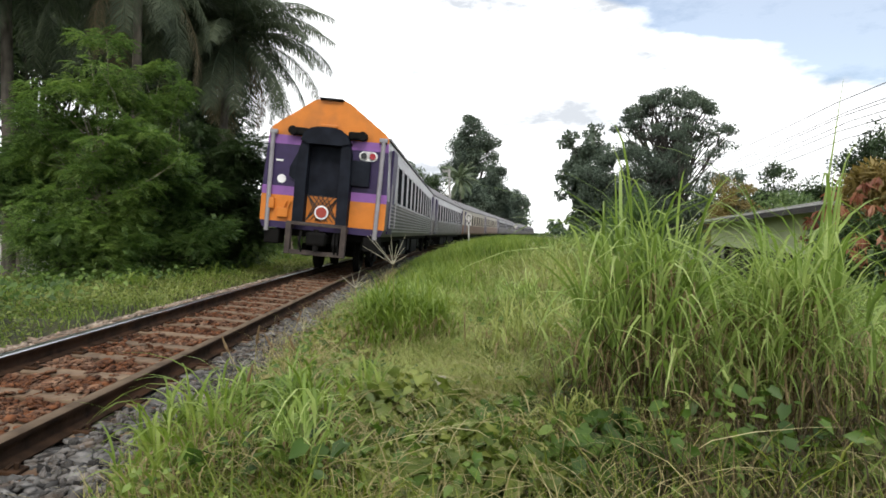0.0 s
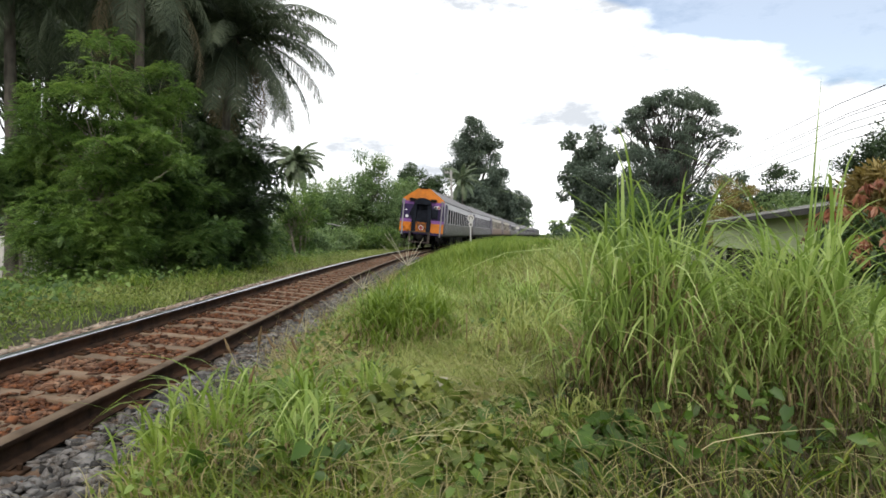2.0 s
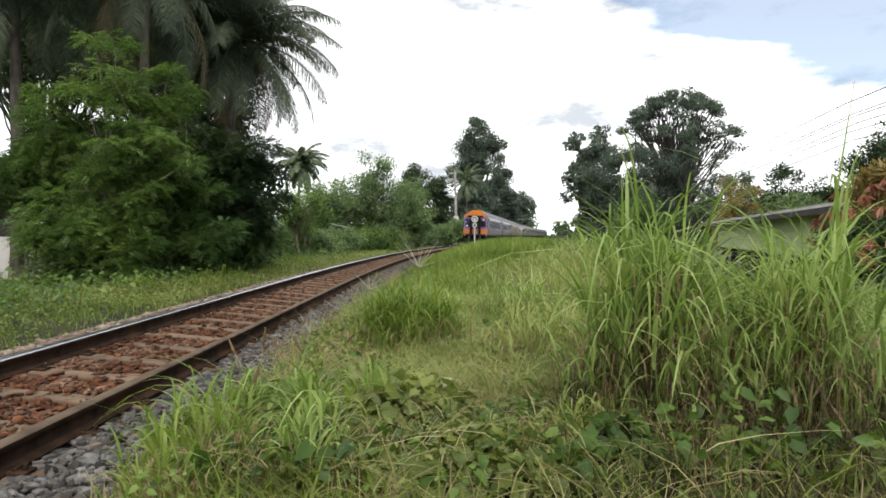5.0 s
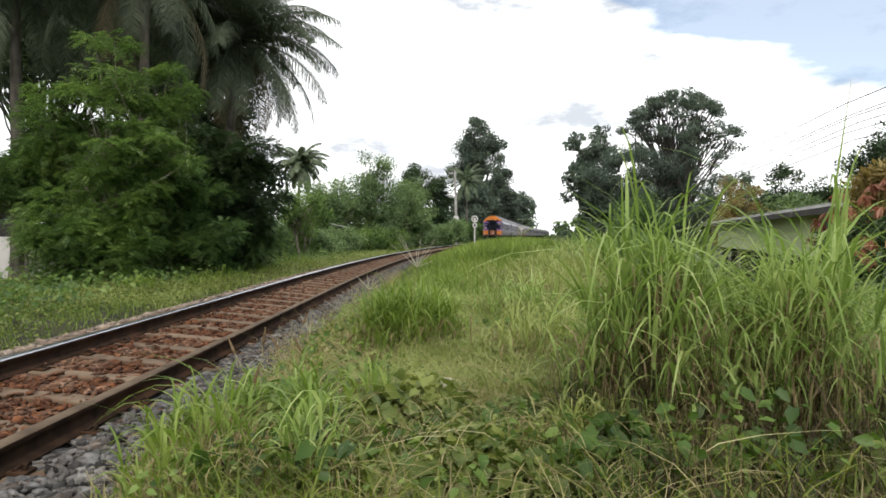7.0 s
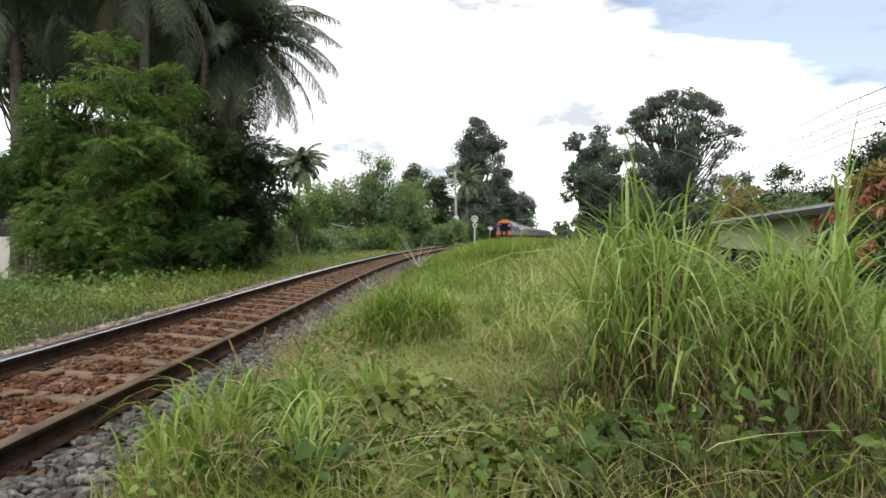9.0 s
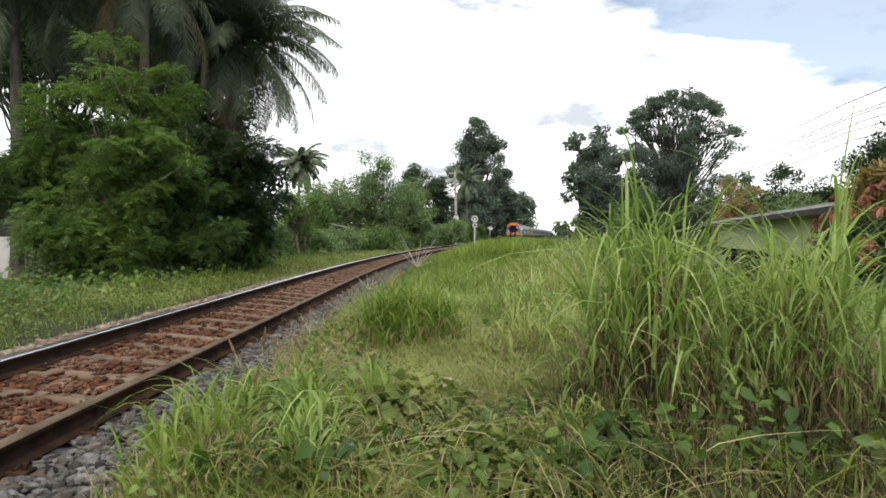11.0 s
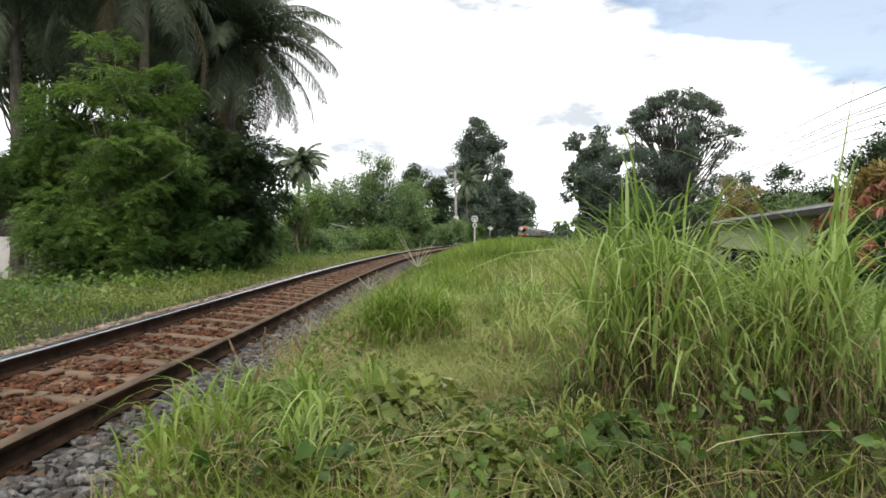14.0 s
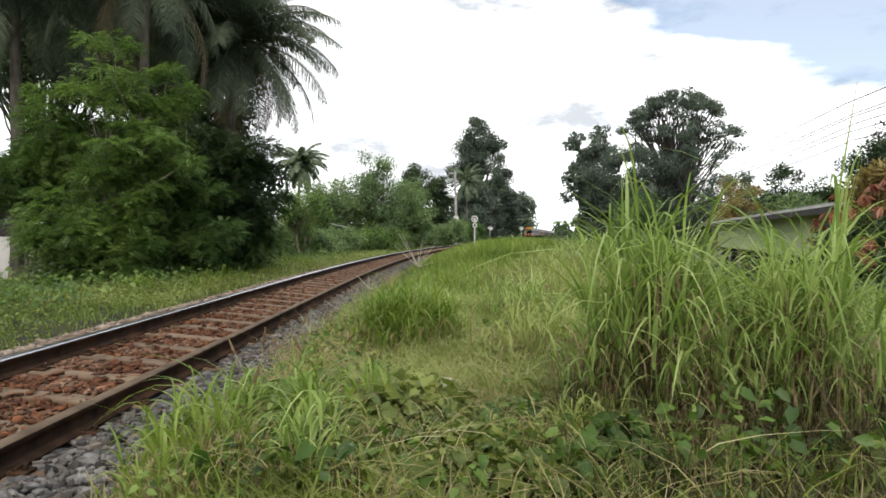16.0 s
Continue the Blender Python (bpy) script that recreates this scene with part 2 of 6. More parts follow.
def rod(bm, a, b, r0, r1=None, n=8, mat=0):
    """A tapered round bar from a to b."""
    a, b = Vector(a), Vector(b)
    q = (b - a).to_track_quat('Z', 'Y').to_matrix().to_4x4()
    g = bmesh.ops.create_cone(bm, cap_ends=True, segments=n, radius1=r0, radius2=r0 if r1 is None else r1, depth=(b - a).length,
                              matrix=Matrix.Translation((a + b) / 2) @ q)
    for f in {f for v in g["verts"] for f in v.link_faces}:
        f.material_index = mat
    return bm


def tube(points, radii, n=7):
    """Vertices and quads of a tapered tube along points (numpy)."""
    p = np.array(points, float)
    d = np.gradient(p, axis=0)
    d /= np.linalg.norm(d, axis=1)[:, None] + 1e-9
    up = np.where(np.abs(d[:, 2:3]) > 0.9, np.array([[1.0, 0, 0]]), np.array([[0, 0, 1.0]]))
    u = np.cross(d, up); u /= np.linalg.norm(u, axis=1)[:, None] + 1e-9
    w = np.cross(d, u)
    a = np.linspace(0, 2 * np.pi, n, endpoint=False)
    r = np.array(radii, float)[:, None, None]
    v = p[:, None, :] + r * (u[:, None, :] * np.cos(a)[None, :, None] + w[:, None, :] * np.sin(a)[None, :, None])
    k = len(p)
    i, j = np.meshgrid(np.arange(k - 1), np.arange(n), indexing="ij")
    j2 = (j + 1) % n
    f = np.stack([i * n + j, i * n + j2, (i + 1) * n + j2, (i + 1) * n + j], -1).reshape(-1, 4)
    return v.reshape(-1, 3), f


def join_np(pieces):
    vs, fs, o = [], [], 0
    for v, f in pieces:
        vs.append(v); fs.append(f + o); o += len(v)
    return np.concatenate(vs), np.concatenate(fs)

# ---- line of the track ----
CURVE_A, CURVE_B, SLOPE, X_NEAR = 12.7, 61.7, 0.1676, -2.6
GAUGE, CANT = 1.06, 0.10
U = CURVE_B - CURVE_A


def line_x(y):
    y = np.asarray(y, float)
    k = np.clip(y - CURVE_A, 0, U)
    j = np.clip(y - 150, 0, 150)
    return X_NEAR + 0.5 * SLOPE / U * k * k + SLOPE * np.clip(y - CURVE_B, 0, None) + 0.5 * 0.045 / 150 * j * j + 0.045 * np.clip(y - 300, 0, None)


def line_slope(y):
    y = np.asarray(y, float)
    return SLOPE / U * np.clip(y - CURVE_A, 0, U) + 0.045 / 150 * np.clip(y - 150, 0, 150)


def cant_at(y):
    return CANT * np.clip((90.0 - np.asarray(y, float)) / 30.0, 0, 1)


def off_line(d, y):
    """World x, y of the point d metres to the right of the line, abreast of y."""
    m = line_slope(y)
    n = np.sqrt(1 + m * m)
    return line_x(y) + d / n, y - d * m / n


def smooth(a, b, v):
    k = np.clip((v - a) / (b - a), 0, 1)
    return k * k * (3 - 2 * k)


def ripple(x, y, s):
    return np.sin(x * 1.3 / s + 1.7 * np.sin(y * 0.9 / s)) * np.cos(y * 1.1 / s + 0.8 * np.sin(x * 0.7 / s))


def ground_z(x, y):
    """Height of the ground: the formation, a low bank beside it, lower land beyond."""
    x, y = np.asarray(x, float), np.asarray(y, float)
    d = (x - line_x(y)) / np.sqrt(1 + line_slope(y) ** 2)
    z = np.full(np.broadcast(x, y).shape, -0.34)
    z = z + 0.26 * smooth(0.95, 1.75, d) + 0.16 * smooth(-1.4, -2.0, d)
    z = z + 0.20 * smooth(3.0, 5.0, d) * smooth(9, 20, y)
    z = z - 1.75 * smooth(6.5, 11.5, d) - 0.35 * smooth(-7, -11, d)
    rough = smooth(1.4, 2.6, np.abs(d))
    z = z + rough * (0.05 * ripple(x, y, 0.7) + 0.03 * ripple(y, x, 0.31))
    return z


def build_ground():
    xs = np.concatenate([-np.geomspace(2500, 14, 40), np.arange(-13.5, 14, 0.25), np.geomspace(14.5, 2500, 40)])
    ys = np.concatenate([-np.geomspace(1500, 4, 20), np.arange(-3.5, 40, 0.25), np.arange(40, 110, 1.0), np.geomspace(111, 4000, 40)])
    gx_, gy_ = np.meshgrid(xs, ys, indexing="ij")
    v = np.stack([gx_, gy_, ground_z(gx_, gy_)], -1).reshape(-1, 3)
    a, b = len(xs), len(ys)
    i, j = np.meshgrid(np.arange(a - 1), np.arange(b - 1), indexing="ij")
    f = np.stack([i * b + j, (i + 1) * b + j, (i + 1) * b + j + 1, i * b + j + 1], -1).reshape(-1, 4)
    tagged(link_mesh("ground", np_mesh("ground", v, f), M["soil_shaded"], smooth=True), "earth ground under grass and weeds beside the railway", "ground", kind="structure")


def strip(profile, ys, cant=True):
    """Sweeps a profile of (d, z) along the line."""
    p = np.array(profile)
    rows = []
    for y in ys:
        x_, y_ = off_line(p[:, 0], float(y))
        lean = cant_at(y) / GAUGE if cant else 0.0
        rows.append(np.stack([x_, y_, p[:, 1] - p[:, 0] * lean], -1))
    v = np.array(rows).reshape(-1, 3)
    k, n = len(ys), len(p)
    i, j = np.meshgrid(np.arange(k - 1), np.arange(n - 1), indexing="ij")
    f = np.stack([i * n + j, i * n + j + 1, (i + 1) * n + j + 1, (i + 1) * n + j], -1).reshape(-1, 4)
    return v, f


# angular block with cut corners
STONE_V = np.array([[-1, -0.7, -0.6], [0.9, -0.9, -0.5], [1, 0.8, -0.6], [-0.8, 1, -0.5], [-0.7, -0.8, 0.55], [0.6, -0.6, 0.75], [0.8, 0.6, 0.5], [-0.6, 0.7, 0.7], [0.1, -1.15, 0.1], [0.05, 0.1, 0.95]])
STONE_F = np.array([[0, 3, 2], [0, 2, 1], [0, 1, 8], [1, 5, 8], [5, 4, 8], [4, 0, 8], [1, 2, 6], [1, 6, 5], [2, 3, 7], [2, 7, 6], [3, 0, 4], [3, 4, 7], [4, 5, 9], [5, 6, 9], [6, 7, 9], [7, 4, 9]])


YS_LINE = np.concatenate([np.arange(-6, 100, 1.0), np.arange(100, 620, 8.0)])


def loose_stones(bed):
    """The loose stones nearest to the grass edge, each one a part of the bed."""
    rng = np.random.default_rng(44)
    shapes = []
    for i in range(9):
        v = STONE_V * (1 + rng.uniform(-0.38, 0.38, STONE_V.shape)) * rng.uniform(0.5, 1.2, (1, 3))
        me = np_mesh("stone", v, STONE_F)
        me.materials.append(M["loose_stone"])
        shapes.append(me)
    for i in range(300):
        y = 2.5 + 2.4 * rng.random()
        d = 0.66 + 0.75 * rng.random()
        x_, y_ = off_line(d, y)
        z = float(np.interp(d, [0.6, 1.05, 1.35, 1.9], [-0.13, -0.10, -0.135, -0.18])) - d * float(cant_at(y)) / GAUGE
        s = 0.014 + 0.018 * rng.random() ** 1.5
        q = new("stone", shapes[i % 9])
        q.parent = bed
        q.matrix_basis = pose(float(x_), float(y_), z, *rng.uniform(0, 360, 3)) @ Matrix.Diagonal((s, s, s, 1))


def build_track():
    track = holder("railway_track", None, "single rusty metre gauge railway track with worn sleepers in stone ballast", "railway track")
    head = [(-0.033, -0.006), (-0.028, 0.0), (0.028, 0.0), (0.033, -0.006)]
    for side in (-0.5, 0.5):
        prof = [(0.033, -0.006), (0.033, -0.034), (0.009, -0.045), (0.008, -0.108), (0.058, -0.122), (0.058, -0.132),
                (-0.058, -0.132), (-0.058, -0.122), (-0.008, -0.108), (-0.009, -0.045), (-0.033, -0.034), (-0.033, -0.006)]
        c = side * GAUGE
        rail = link_mesh("rail", np_mesh("rail", *strip([(c + a, b) for a, b in prof], YS_LINE)), M["rail_side"], track, "rust-brown steel rail with a bright worn top")
        link_mesh("rail_head", np_mesh("rail_head", *strip([(c + a, b + 0.0005) for a, b in head], YS_LINE)),
                  M["rail_top"] if side < 0 else M["rail_edge"], rail, "worn running surface of the rail")
    # bed of stone under and between the sleepers
    v, f = strip([(-1.6, -0.6), (-1.35, -0.32), (-1.05, -0.20), (-0.6, -0.20), (0, -0.205), (0.6, -0.165), (1.05, -0.15), (1.35, -0.22), (1.9, -0.36)], YS_LINE)
    v[:, 2] += 0.012 * np.sin(v[:, 1] * 9.1 + v[:, 0] * 7) * np.cos(v[:, 0] * 11)
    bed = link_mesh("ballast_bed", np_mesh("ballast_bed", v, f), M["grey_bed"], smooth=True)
    loose_stones(bed)
    tagged(bed, "bed of crushed stone under the railway track, darkened for shaded gaps", "ballast", kind="structure")
    v, f = strip([(-0.46, -0.186), (-0.2, -0.18), (0.1, -0.184), (0.46, -0.186)], YS_LINE)
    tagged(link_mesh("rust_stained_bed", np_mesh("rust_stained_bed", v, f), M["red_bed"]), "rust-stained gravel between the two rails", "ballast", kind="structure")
    # sleepers, one mesh shared, and the rail clips on the near ones
    bm = bmesh.new()
    box(bm, -0.98, 0.98, -0.09, 0.09, -0.15, 0.0, 0.012)
    sl = bpy.data.meshes.new("sleeper"); bm.to_mesh(sl); bm.free(); sl.materials.append(M["sleeper"])
    bm = bmesh.new()
    box(bm, -0.045, 0.045, -0.05, 0.05, 0, 0.018, 0.004)
    rod(bm, (-0.02, -0.03, 0.018), (-0.02, 0.03, 0.03), 0.011, n=6)
    rod(bm, (0.015, 0, 0.018), (0.015, 0, 0.045), 0.013, n=6)
    clip = bpy.data.meshes.new("rail_clip"); bm.to_mesh(clip); bm.free(); clip.materials.append(M["rail_side"])
    rng = random.Random(4)
    y = -2.0
    while y < 66:
        x0, y0 = off_line(0, y)
        lean = math.degrees(math.asin(float(cant_at(y)) / GAUGE))
        turn = -math.degrees(math.atan(float(line_slope(y))))
        m = pose(float(x0), y0, -0.125 - 0.008 * rng.random(), 0, lean, turn + rng.uniform(-0.8, 0.8))
        s = new("sleeper", sl); s.parent = track; s.matrix_basis = m
        if 3 < y < 14:
            for c in (-0.5, 0.5):
                for k in (-0.1, 0.1):
                    q = new("rail_clip", clip); q.parent = s
                    q.matrix_basis = pose(c * GAUGE + k, 0, 0.002, 0, 0, 0 if k > 0 else 180)
        y += 0.63


def stones(name, material, count, d0, d1, y0, y1, size, z, label, seed, power=1.6, lean=True, clear=False):
    """Loose crushed stones, denser near the camera."""
    rng = np.random.default_rng(seed)
    base, tri = STONE_V, STONE_F
    k = len(base)
    y = y0 + (y1 - y0) * rng.random(count) ** power
    raised = 0.0
    if clear:  # the tops of the sleepers stay mostly bare
        u = (y + 2.0) % 0.63
        u = np.minimum(u, 0.63 - u)
        keep = (u > 0.092) | (rng.random(count) < np.where(y < 4.4, 0.12, 0.03))
        y, u = y[keep], u[keep]
        count = len(y)
        raised = np.where(u < 0.095, 0.034, 0.0)
    d = d0 + (d1 - d0) * rng.random(count)
    x_, y_ = off_line(d, y)
    zz = z(d) + raised + size * rng.uniform(-0.35, 0.75, count) - (d * cant_at(y) / GAUGE if lean else 0)
    s = size * (0.5 + 1.0 * rng.random((count, 1, 1)) ** 1.5)
    shape = base[None] * (1 + rng.uniform(-0.4, 0.4, (count, k, 3))) * rng.uniform(0.7, 1.2, (count, 1, 3)) * np.array([1.35, 0.85, 0.45]) * s
    ang = rng.uniform(0, 2 * np.pi, count)
    c, si = np.cos(ang)[:, None], np.sin(ang)[:, None]
    tilt = rng.normal(0, 0.45, count)
    ct, st = np.cos(tilt)[:, None], np.sin(tilt)[:, None]
    yy, zq = shape[:, :, 1] * ct - shape[:, :, 2] * st, shape[:, :, 1] * st + shape[:, :, 2] * ct
    px, py = shape[:, :, 0] * c - yy * si, shape[:, :, 0] * si + yy * c
    v = np.stack([px + x_[:, None], py + y_[:, None], zq + zz[:, None]], -1).reshape(-1, 3)
    f = (tri[None] + (np.arange(count) * k)[:, None, None]).reshape(-1, 3)
    tagged(link_mesh(name, np_mesh(name, v, f), material), label, "ballast stones", kind="stuff")


def build_stones():
    stones("rust_stained_stones", M["red_stone"], 42000, -0.46, 0.46, 2.5, 34, 0.019, lambda d: -0.157 + 0.016 * np.sin(d * 37),
           "rust-red crushed stones between the rails", 1, 1.9, clear=True)
    stones("grey_ballast_stones", M["grey_stone"], 26000, 0.61, 1.6, 1.5, 34, 0.025, lambda d: np.interp(d, [0.6, 1.05, 1.35, 1.9], [-0.155, -0.125, -0.16, -0.2]),
           "grey crushed ballast stones on the shoulder of the track", 2, 1.9)
    stones("grey_ballast_stones", M["grey_stone"], 5000, 0.61, 1.6, -5.0, 1.5, 0.025, lambda d: np.interp(d, [0.6, 1.05, 1.35, 1.9], [-0.155, -0.125, -0.16, -0.2]),
           "grey crushed ballast stones on the shoulder of the track", 5, 1.0)
    stones("rust_stained_stones", M["red_stone"], 5000, -0.46, 0.46, -5.0, 2.5, 0.019, lambda d: -0.157 + 0.016 * np.sin(d * 37),
           "rust-red crushed stones between the rails", 6, 1.0, clear=True)
    stones("pale_shoulder_stones", M["pale_stone"], 9000, -1.42, -0.62, 3, 44, 0.028, lambda d: np.interp(d, [-1.45, -1.2, -1.05, -0.6], [-0.30, -0.22, -0.165, -0.18]),
           "pale crushed stones along the far shoulder of the track", 3, 1.6)


build_ground()
build_track()
build_stones()

# ---- train ----
M["orange"] = plain("orange_paint", (0.58, 0.185, 0.022), 0.45, 0, 0.08, 3, 0.03, (0.36, 0.13, 0.03), 1.4)
M["violet"] = plain("violet_paint", (0.22, 0.09, 0.30), 0.45, 0, 0.1, 3, 0.03)
M["navy"] = plain("dark_blue_violet_paint", (0.028, 0.016, 0.064), 0.45, 0, 0.15, 3, 0.03)
M["steel"] = grain_mat("ribbed_stainless_steel", (0.29, 0.28, 0.28), (0.41, 0.40, 0.395), 1.2, 0.42, 0.6, 0.05, 60, (0.26, 0.25, 0.25), 0.6, stretch=(1, 0.4, 1.5))
# Dark steel: far lower sides, and painted groove shade behind the ribs.
M["steel_dull"] = grain_mat("dark_dull_steel", (0.10, 0.09, 0.086), (0.16, 0.145, 0.138), 1.0, 0.55, 0.3, 0.05, 60, (0.17, 0.145, 0.13), 0.6, stretch=(1, 0.4, 1.5))
M["cream"] = plain("cream_paint", (0.50, 0.45, 0.36), 0.5, 0, 0.12, 1.5, 0.03, (0.32, 0.26, 0.19), 0.7)
M["brown"] = plain("brown_paint", (0.17, 0.095, 0.055), 0.5, 0, 0.15, 1.5, 0.03)
M["roof_grey"] = plain("sooty_roof", (0.20, 0.19, 0.19), 0.7, 0, 0.25, 0.8, 0.1, (0.10, 0.09, 0.085), 0.8)
M["under"] = plain("black_underframe", (0.008, 0.0075, 0.007), 0.8, 0, 0.3, 3, 0.3)
M["rubber"] = plain("black_rubber", (0.010, 0.012, 0.018), 0.65, 0, 0.3, 4, 0.2)
M["pipe"] = plain("grey_pipe_paint", (0.26, 0.25, 0.265), 0.45, 0.1, 0.12, 5, 0.05)
M["rust_frame"] = plain("rusty_brown_frame", (0.055, 0.042, 0.036), 0.7, 0.1, 0.3, 5, 0.2)
M["white"] = plain("white_paint", (0.75, 0.75, 0.74), 0.5, 0, 0.06, 3, 0.02)
M["red_sign"] = plain("faded_red_paint", (0.33, 0.05, 0.035), 0.5, 0, 0.15, 6, 0.03)
# Matt black: the unlit interior behind open windows is put into this colour.
M["window_dark"] = plain("dark_window_interior", (0.008, 0.009, 0.011), 0.9, 0, 0.2, 2, 0.0)
M["steel_pale"] = grain_mat("pale_painted_steel", (0.40, 0.385, 0.41), (0.52, 0.505, 0.53), 1.2, 0.34, 0.65, 0.05, 60, (0.36, 0.35, 0.35), 0.6, stretch=(1, 0.4, 1.5))
M["lens_red"] = plain("red_lamp_lens", (0.28, 0.01, 0.018), 0.15, 0, 0.1, 2, 0.0)
M["lens_dark"] = plain("dark_lamp_lens", (0.02, 0.02, 0.022), 0.15, 0, 0.1, 2, 0.0)

for nm, gloss in (("window_dark", 0.02), ("under", 0.1), ("rubber", 0.1)):
    M[nm].node_tree.nodes["Principled BSDF"].inputs["Specular IOR Level"].default_value = gloss

CAR_LEN, CAR_PITCH = 20.8, 21.5
SECTION = [(1.33, 0.98), (1.40, 1.15), (1.40, 1.85), (1.37, 2.5), (1.33, 3.16), (1.24, 3.27), (0.42, 3.86), (0.30, 3.91)]


def half_width(z):
    return float(np.interp(z, [p[1] for p in SECTION], [p[0] for p in SECTION]))


def loft(bm, pts, y0, y1, mat=0):
    """A closed prism with the outline pts (x, z) between y0 and y1."""
    a = [bm.verts.new((x, y0, z)) for x, z in pts]
    b = [bm.verts.new((x, y1, z)) for x, z in pts]
    n = len(pts)
    fs = [bm.faces.new(a), bm.faces.new(list(reversed(b)))]
    for i in range(n):
        fs.append(bm.faces.new((a[(i + 1) % n], a[i], b[i], b[(i + 1) % n])))
    for f in fs:
        f.material_index = mat
    return bm


def band(z0, z1, grow=0.0):
    """Outline of the car's cross-section between two heights."""
    zs = [z0] + [p[1] for p in SECTION if z0 < p[1] < z1] + [z1]
    right = [(half_width(z) + grow, z) for z in zs]
    return right + [(-x, z) for x, z in reversed(right)]


def fixed(bm):
    bmesh.ops.recalc_face_normals(bm, faces=bm.faces)
    return bm


def wheel_mesh():
    bm = bmesh.new()
    for s in (-0.5, 0.5):
        c = s * GAUGE
        rod(bm, (c - 0.06, 0, 0), (c + 0.06, 0, 0), 0.42, n=20)
        o = 0.075 if s < 0 else -0.075
        rod(bm, (c + o - 0.015, 0, 0), (c + o + 0.015, 0, 0), 0.445, n=20)
        rod(bm, (c - 0.1, 0, 0), (c + 0.1, 0, 0), 0.14, n=10)
    rod(bm, (-0.6, 0, 0), (0.6, 0, 0), 0.07, n=8)
    me = bpy.data.meshes.new("wheelset"); bm.to_mesh(me); bm.free()
    me.materials.append(M["under"])
    return me


WHEELS = wheel_mesh()


def bogie(car, y):
    bm = bmesh.new()
    for s in (-1, 1):
        box(bm, s * 0.82 - 0.06, s * 0.82 + 0.06, y - 1.5, y + 1.5, 0.42, 0.62, 0.02)
        for k in (-1.05, 1.05):
            box(bm, s * 0.85 - 0.1, s * 0.85 + 0.1, y + k - 0.16, y + k + 0.16, 0.28, 0.56, 0.03)
            rod(bm, (s * 0.82, y + k * 0.55, 0.6), (s * 0.82, y + k * 0.55, 0.9), 0.1, n=8)
    box(bm, -0.9, 0.9, y - 0.25, y + 0.25, 0.45, 0.8, 0.03)
    b = part("bogie", bm, M["under"], car)
    sets = []
    for k in (-1.05, 1.05):
        w = new("wheelset", WHEELS); w.parent = b
        w.location = (0, y + k, 0.42)
        sets.append((w, y + k))
    return sets


def carriage(name, upper, lower, roof, label, windows=11, first=2.6, step=1.5, win_w=0.95, ribbed=True):
    car = holder(name, None, label, "railway carriage", "carriages of the train")
    bm = bmesh.new()
    loft(bm, band(0.98, 1.80), 0.05, CAR_LEN)
    # On ribbed sides the shade between ribs is put into darker steel.
    part("lower_body", fixed(bm), M["steel_dull"] if ribbed else lower, car)
    bm = bmesh.new()
    loft(bm, band(1.80, 3.16), 0.05, CAR_LEN)
    part("upper_body", fixed(bm), upper, car)
    bm = bmesh.new()
    loft(bm, band(3.16, 3.91), 0.05, CAR_LEN)
    box(bm, -1.37, -1.30, 0.05, CAR_LEN, 3.14, 3.19)
    box(bm, 1.30, 1.37, 0.05, CAR_LEN, 3.14, 3.19)
    for y in np.arange(2.5, CAR_LEN - 1, 3.1):
        box(bm, -0.25, 0.25, y, y + 0.5, 3.88, 4.0, 0.03)
    part("roof", fixed(bm), roof, car)
    if ribbed:
        bm = bmesh.new()
        for z in np.arange(1.10, 1.80, 0.088):
            for s in (-1, 1):
                w = half_width(z)
                box(bm, s * w - 0.028, s * w + 0.028, 0.9, CAR_LEN - 0.9, z, z + 0.036)
        part("side_ribs", bm, lower, car, "pressed horizontal ribs along the side")
    wf = bmesh.new(); box(wf, -0.012, 0.016, -win_w / 2 - 0.05, win_w / 2 + 0.05, -0.05, 0.0)
    box(wf, -0.012, 0.016, -win_w / 2 - 0.05, win_w / 2 + 0.05, 0.92, 0.97)
    box(wf, -0.012, 0.016, -win_w / 2 - 0.05, -win_w / 2, 0, 0.92); box(wf, -0.012, 0.016, win_w / 2, win_w / 2 + 0.05, 0, 0.92)
    frame_me = bpy.data.meshes.new("window_frame"); wf.to_mesh(frame_me); wf.free(); frame_me.materials.append(upper)
    # Black slab inside the frame stands for the open window's dark interior.
    pg = bmesh.new(); box(pg, -0.012, 0.011, -win_w / 2, win_w / 2, 0, 0.92)
    fill_me = bpy.data.meshes.new("window_fill"); pg.to_mesh(fill_me); pg.free(); fill_me.materials.append(M["window_dark"])
    for s in (-1, 1):
        for i in range(windows):
            y = first + i * step
            x = s * (half_width(1.84) + 0.006)
            w = new("window_frame", frame_me); w.parent = car
            w.matrix_basis = pose(x, y, 1.84, 0, -2.2 * s, 0 if s > 0 else 180)
            p = new("window_fill", fill_me); p.parent = w
        for y in (1.05, CAR_LEN - 1.05):
            bm = bmesh.new()
            x = s * 1.385
            box(bm, x - 0.03, x + 0.03, y - 0.42, y + 0.42, 1.05, 3.0, 0.01)
            d = part("side_door", bm, M["navy"], car, "dark recessed side door")
            for k in (-0.52, 0.52):
                bm = bmesh.new()
                rod(bm, (s * 1.45, y + k, 1.2), (s * 1.45, y + k, 2.2), 0.016, n=6)
                part("handrail", bm, M["pipe"], d)
    bm = bmesh.new()
    box(bm, -1.1, 1.1, 0.3, CAR_LEN - 0.3, 0.82, 0.98)
    for a, b, lo in ((6.0, 8.2, 0.35), (8.6, 9.6, 0.45), (10.4, 13.2, 0.32), (13.6, 14.4, 0.5)):
        box(bm, -1.2, 1.2, a, b, lo, 0.85, 0.03)
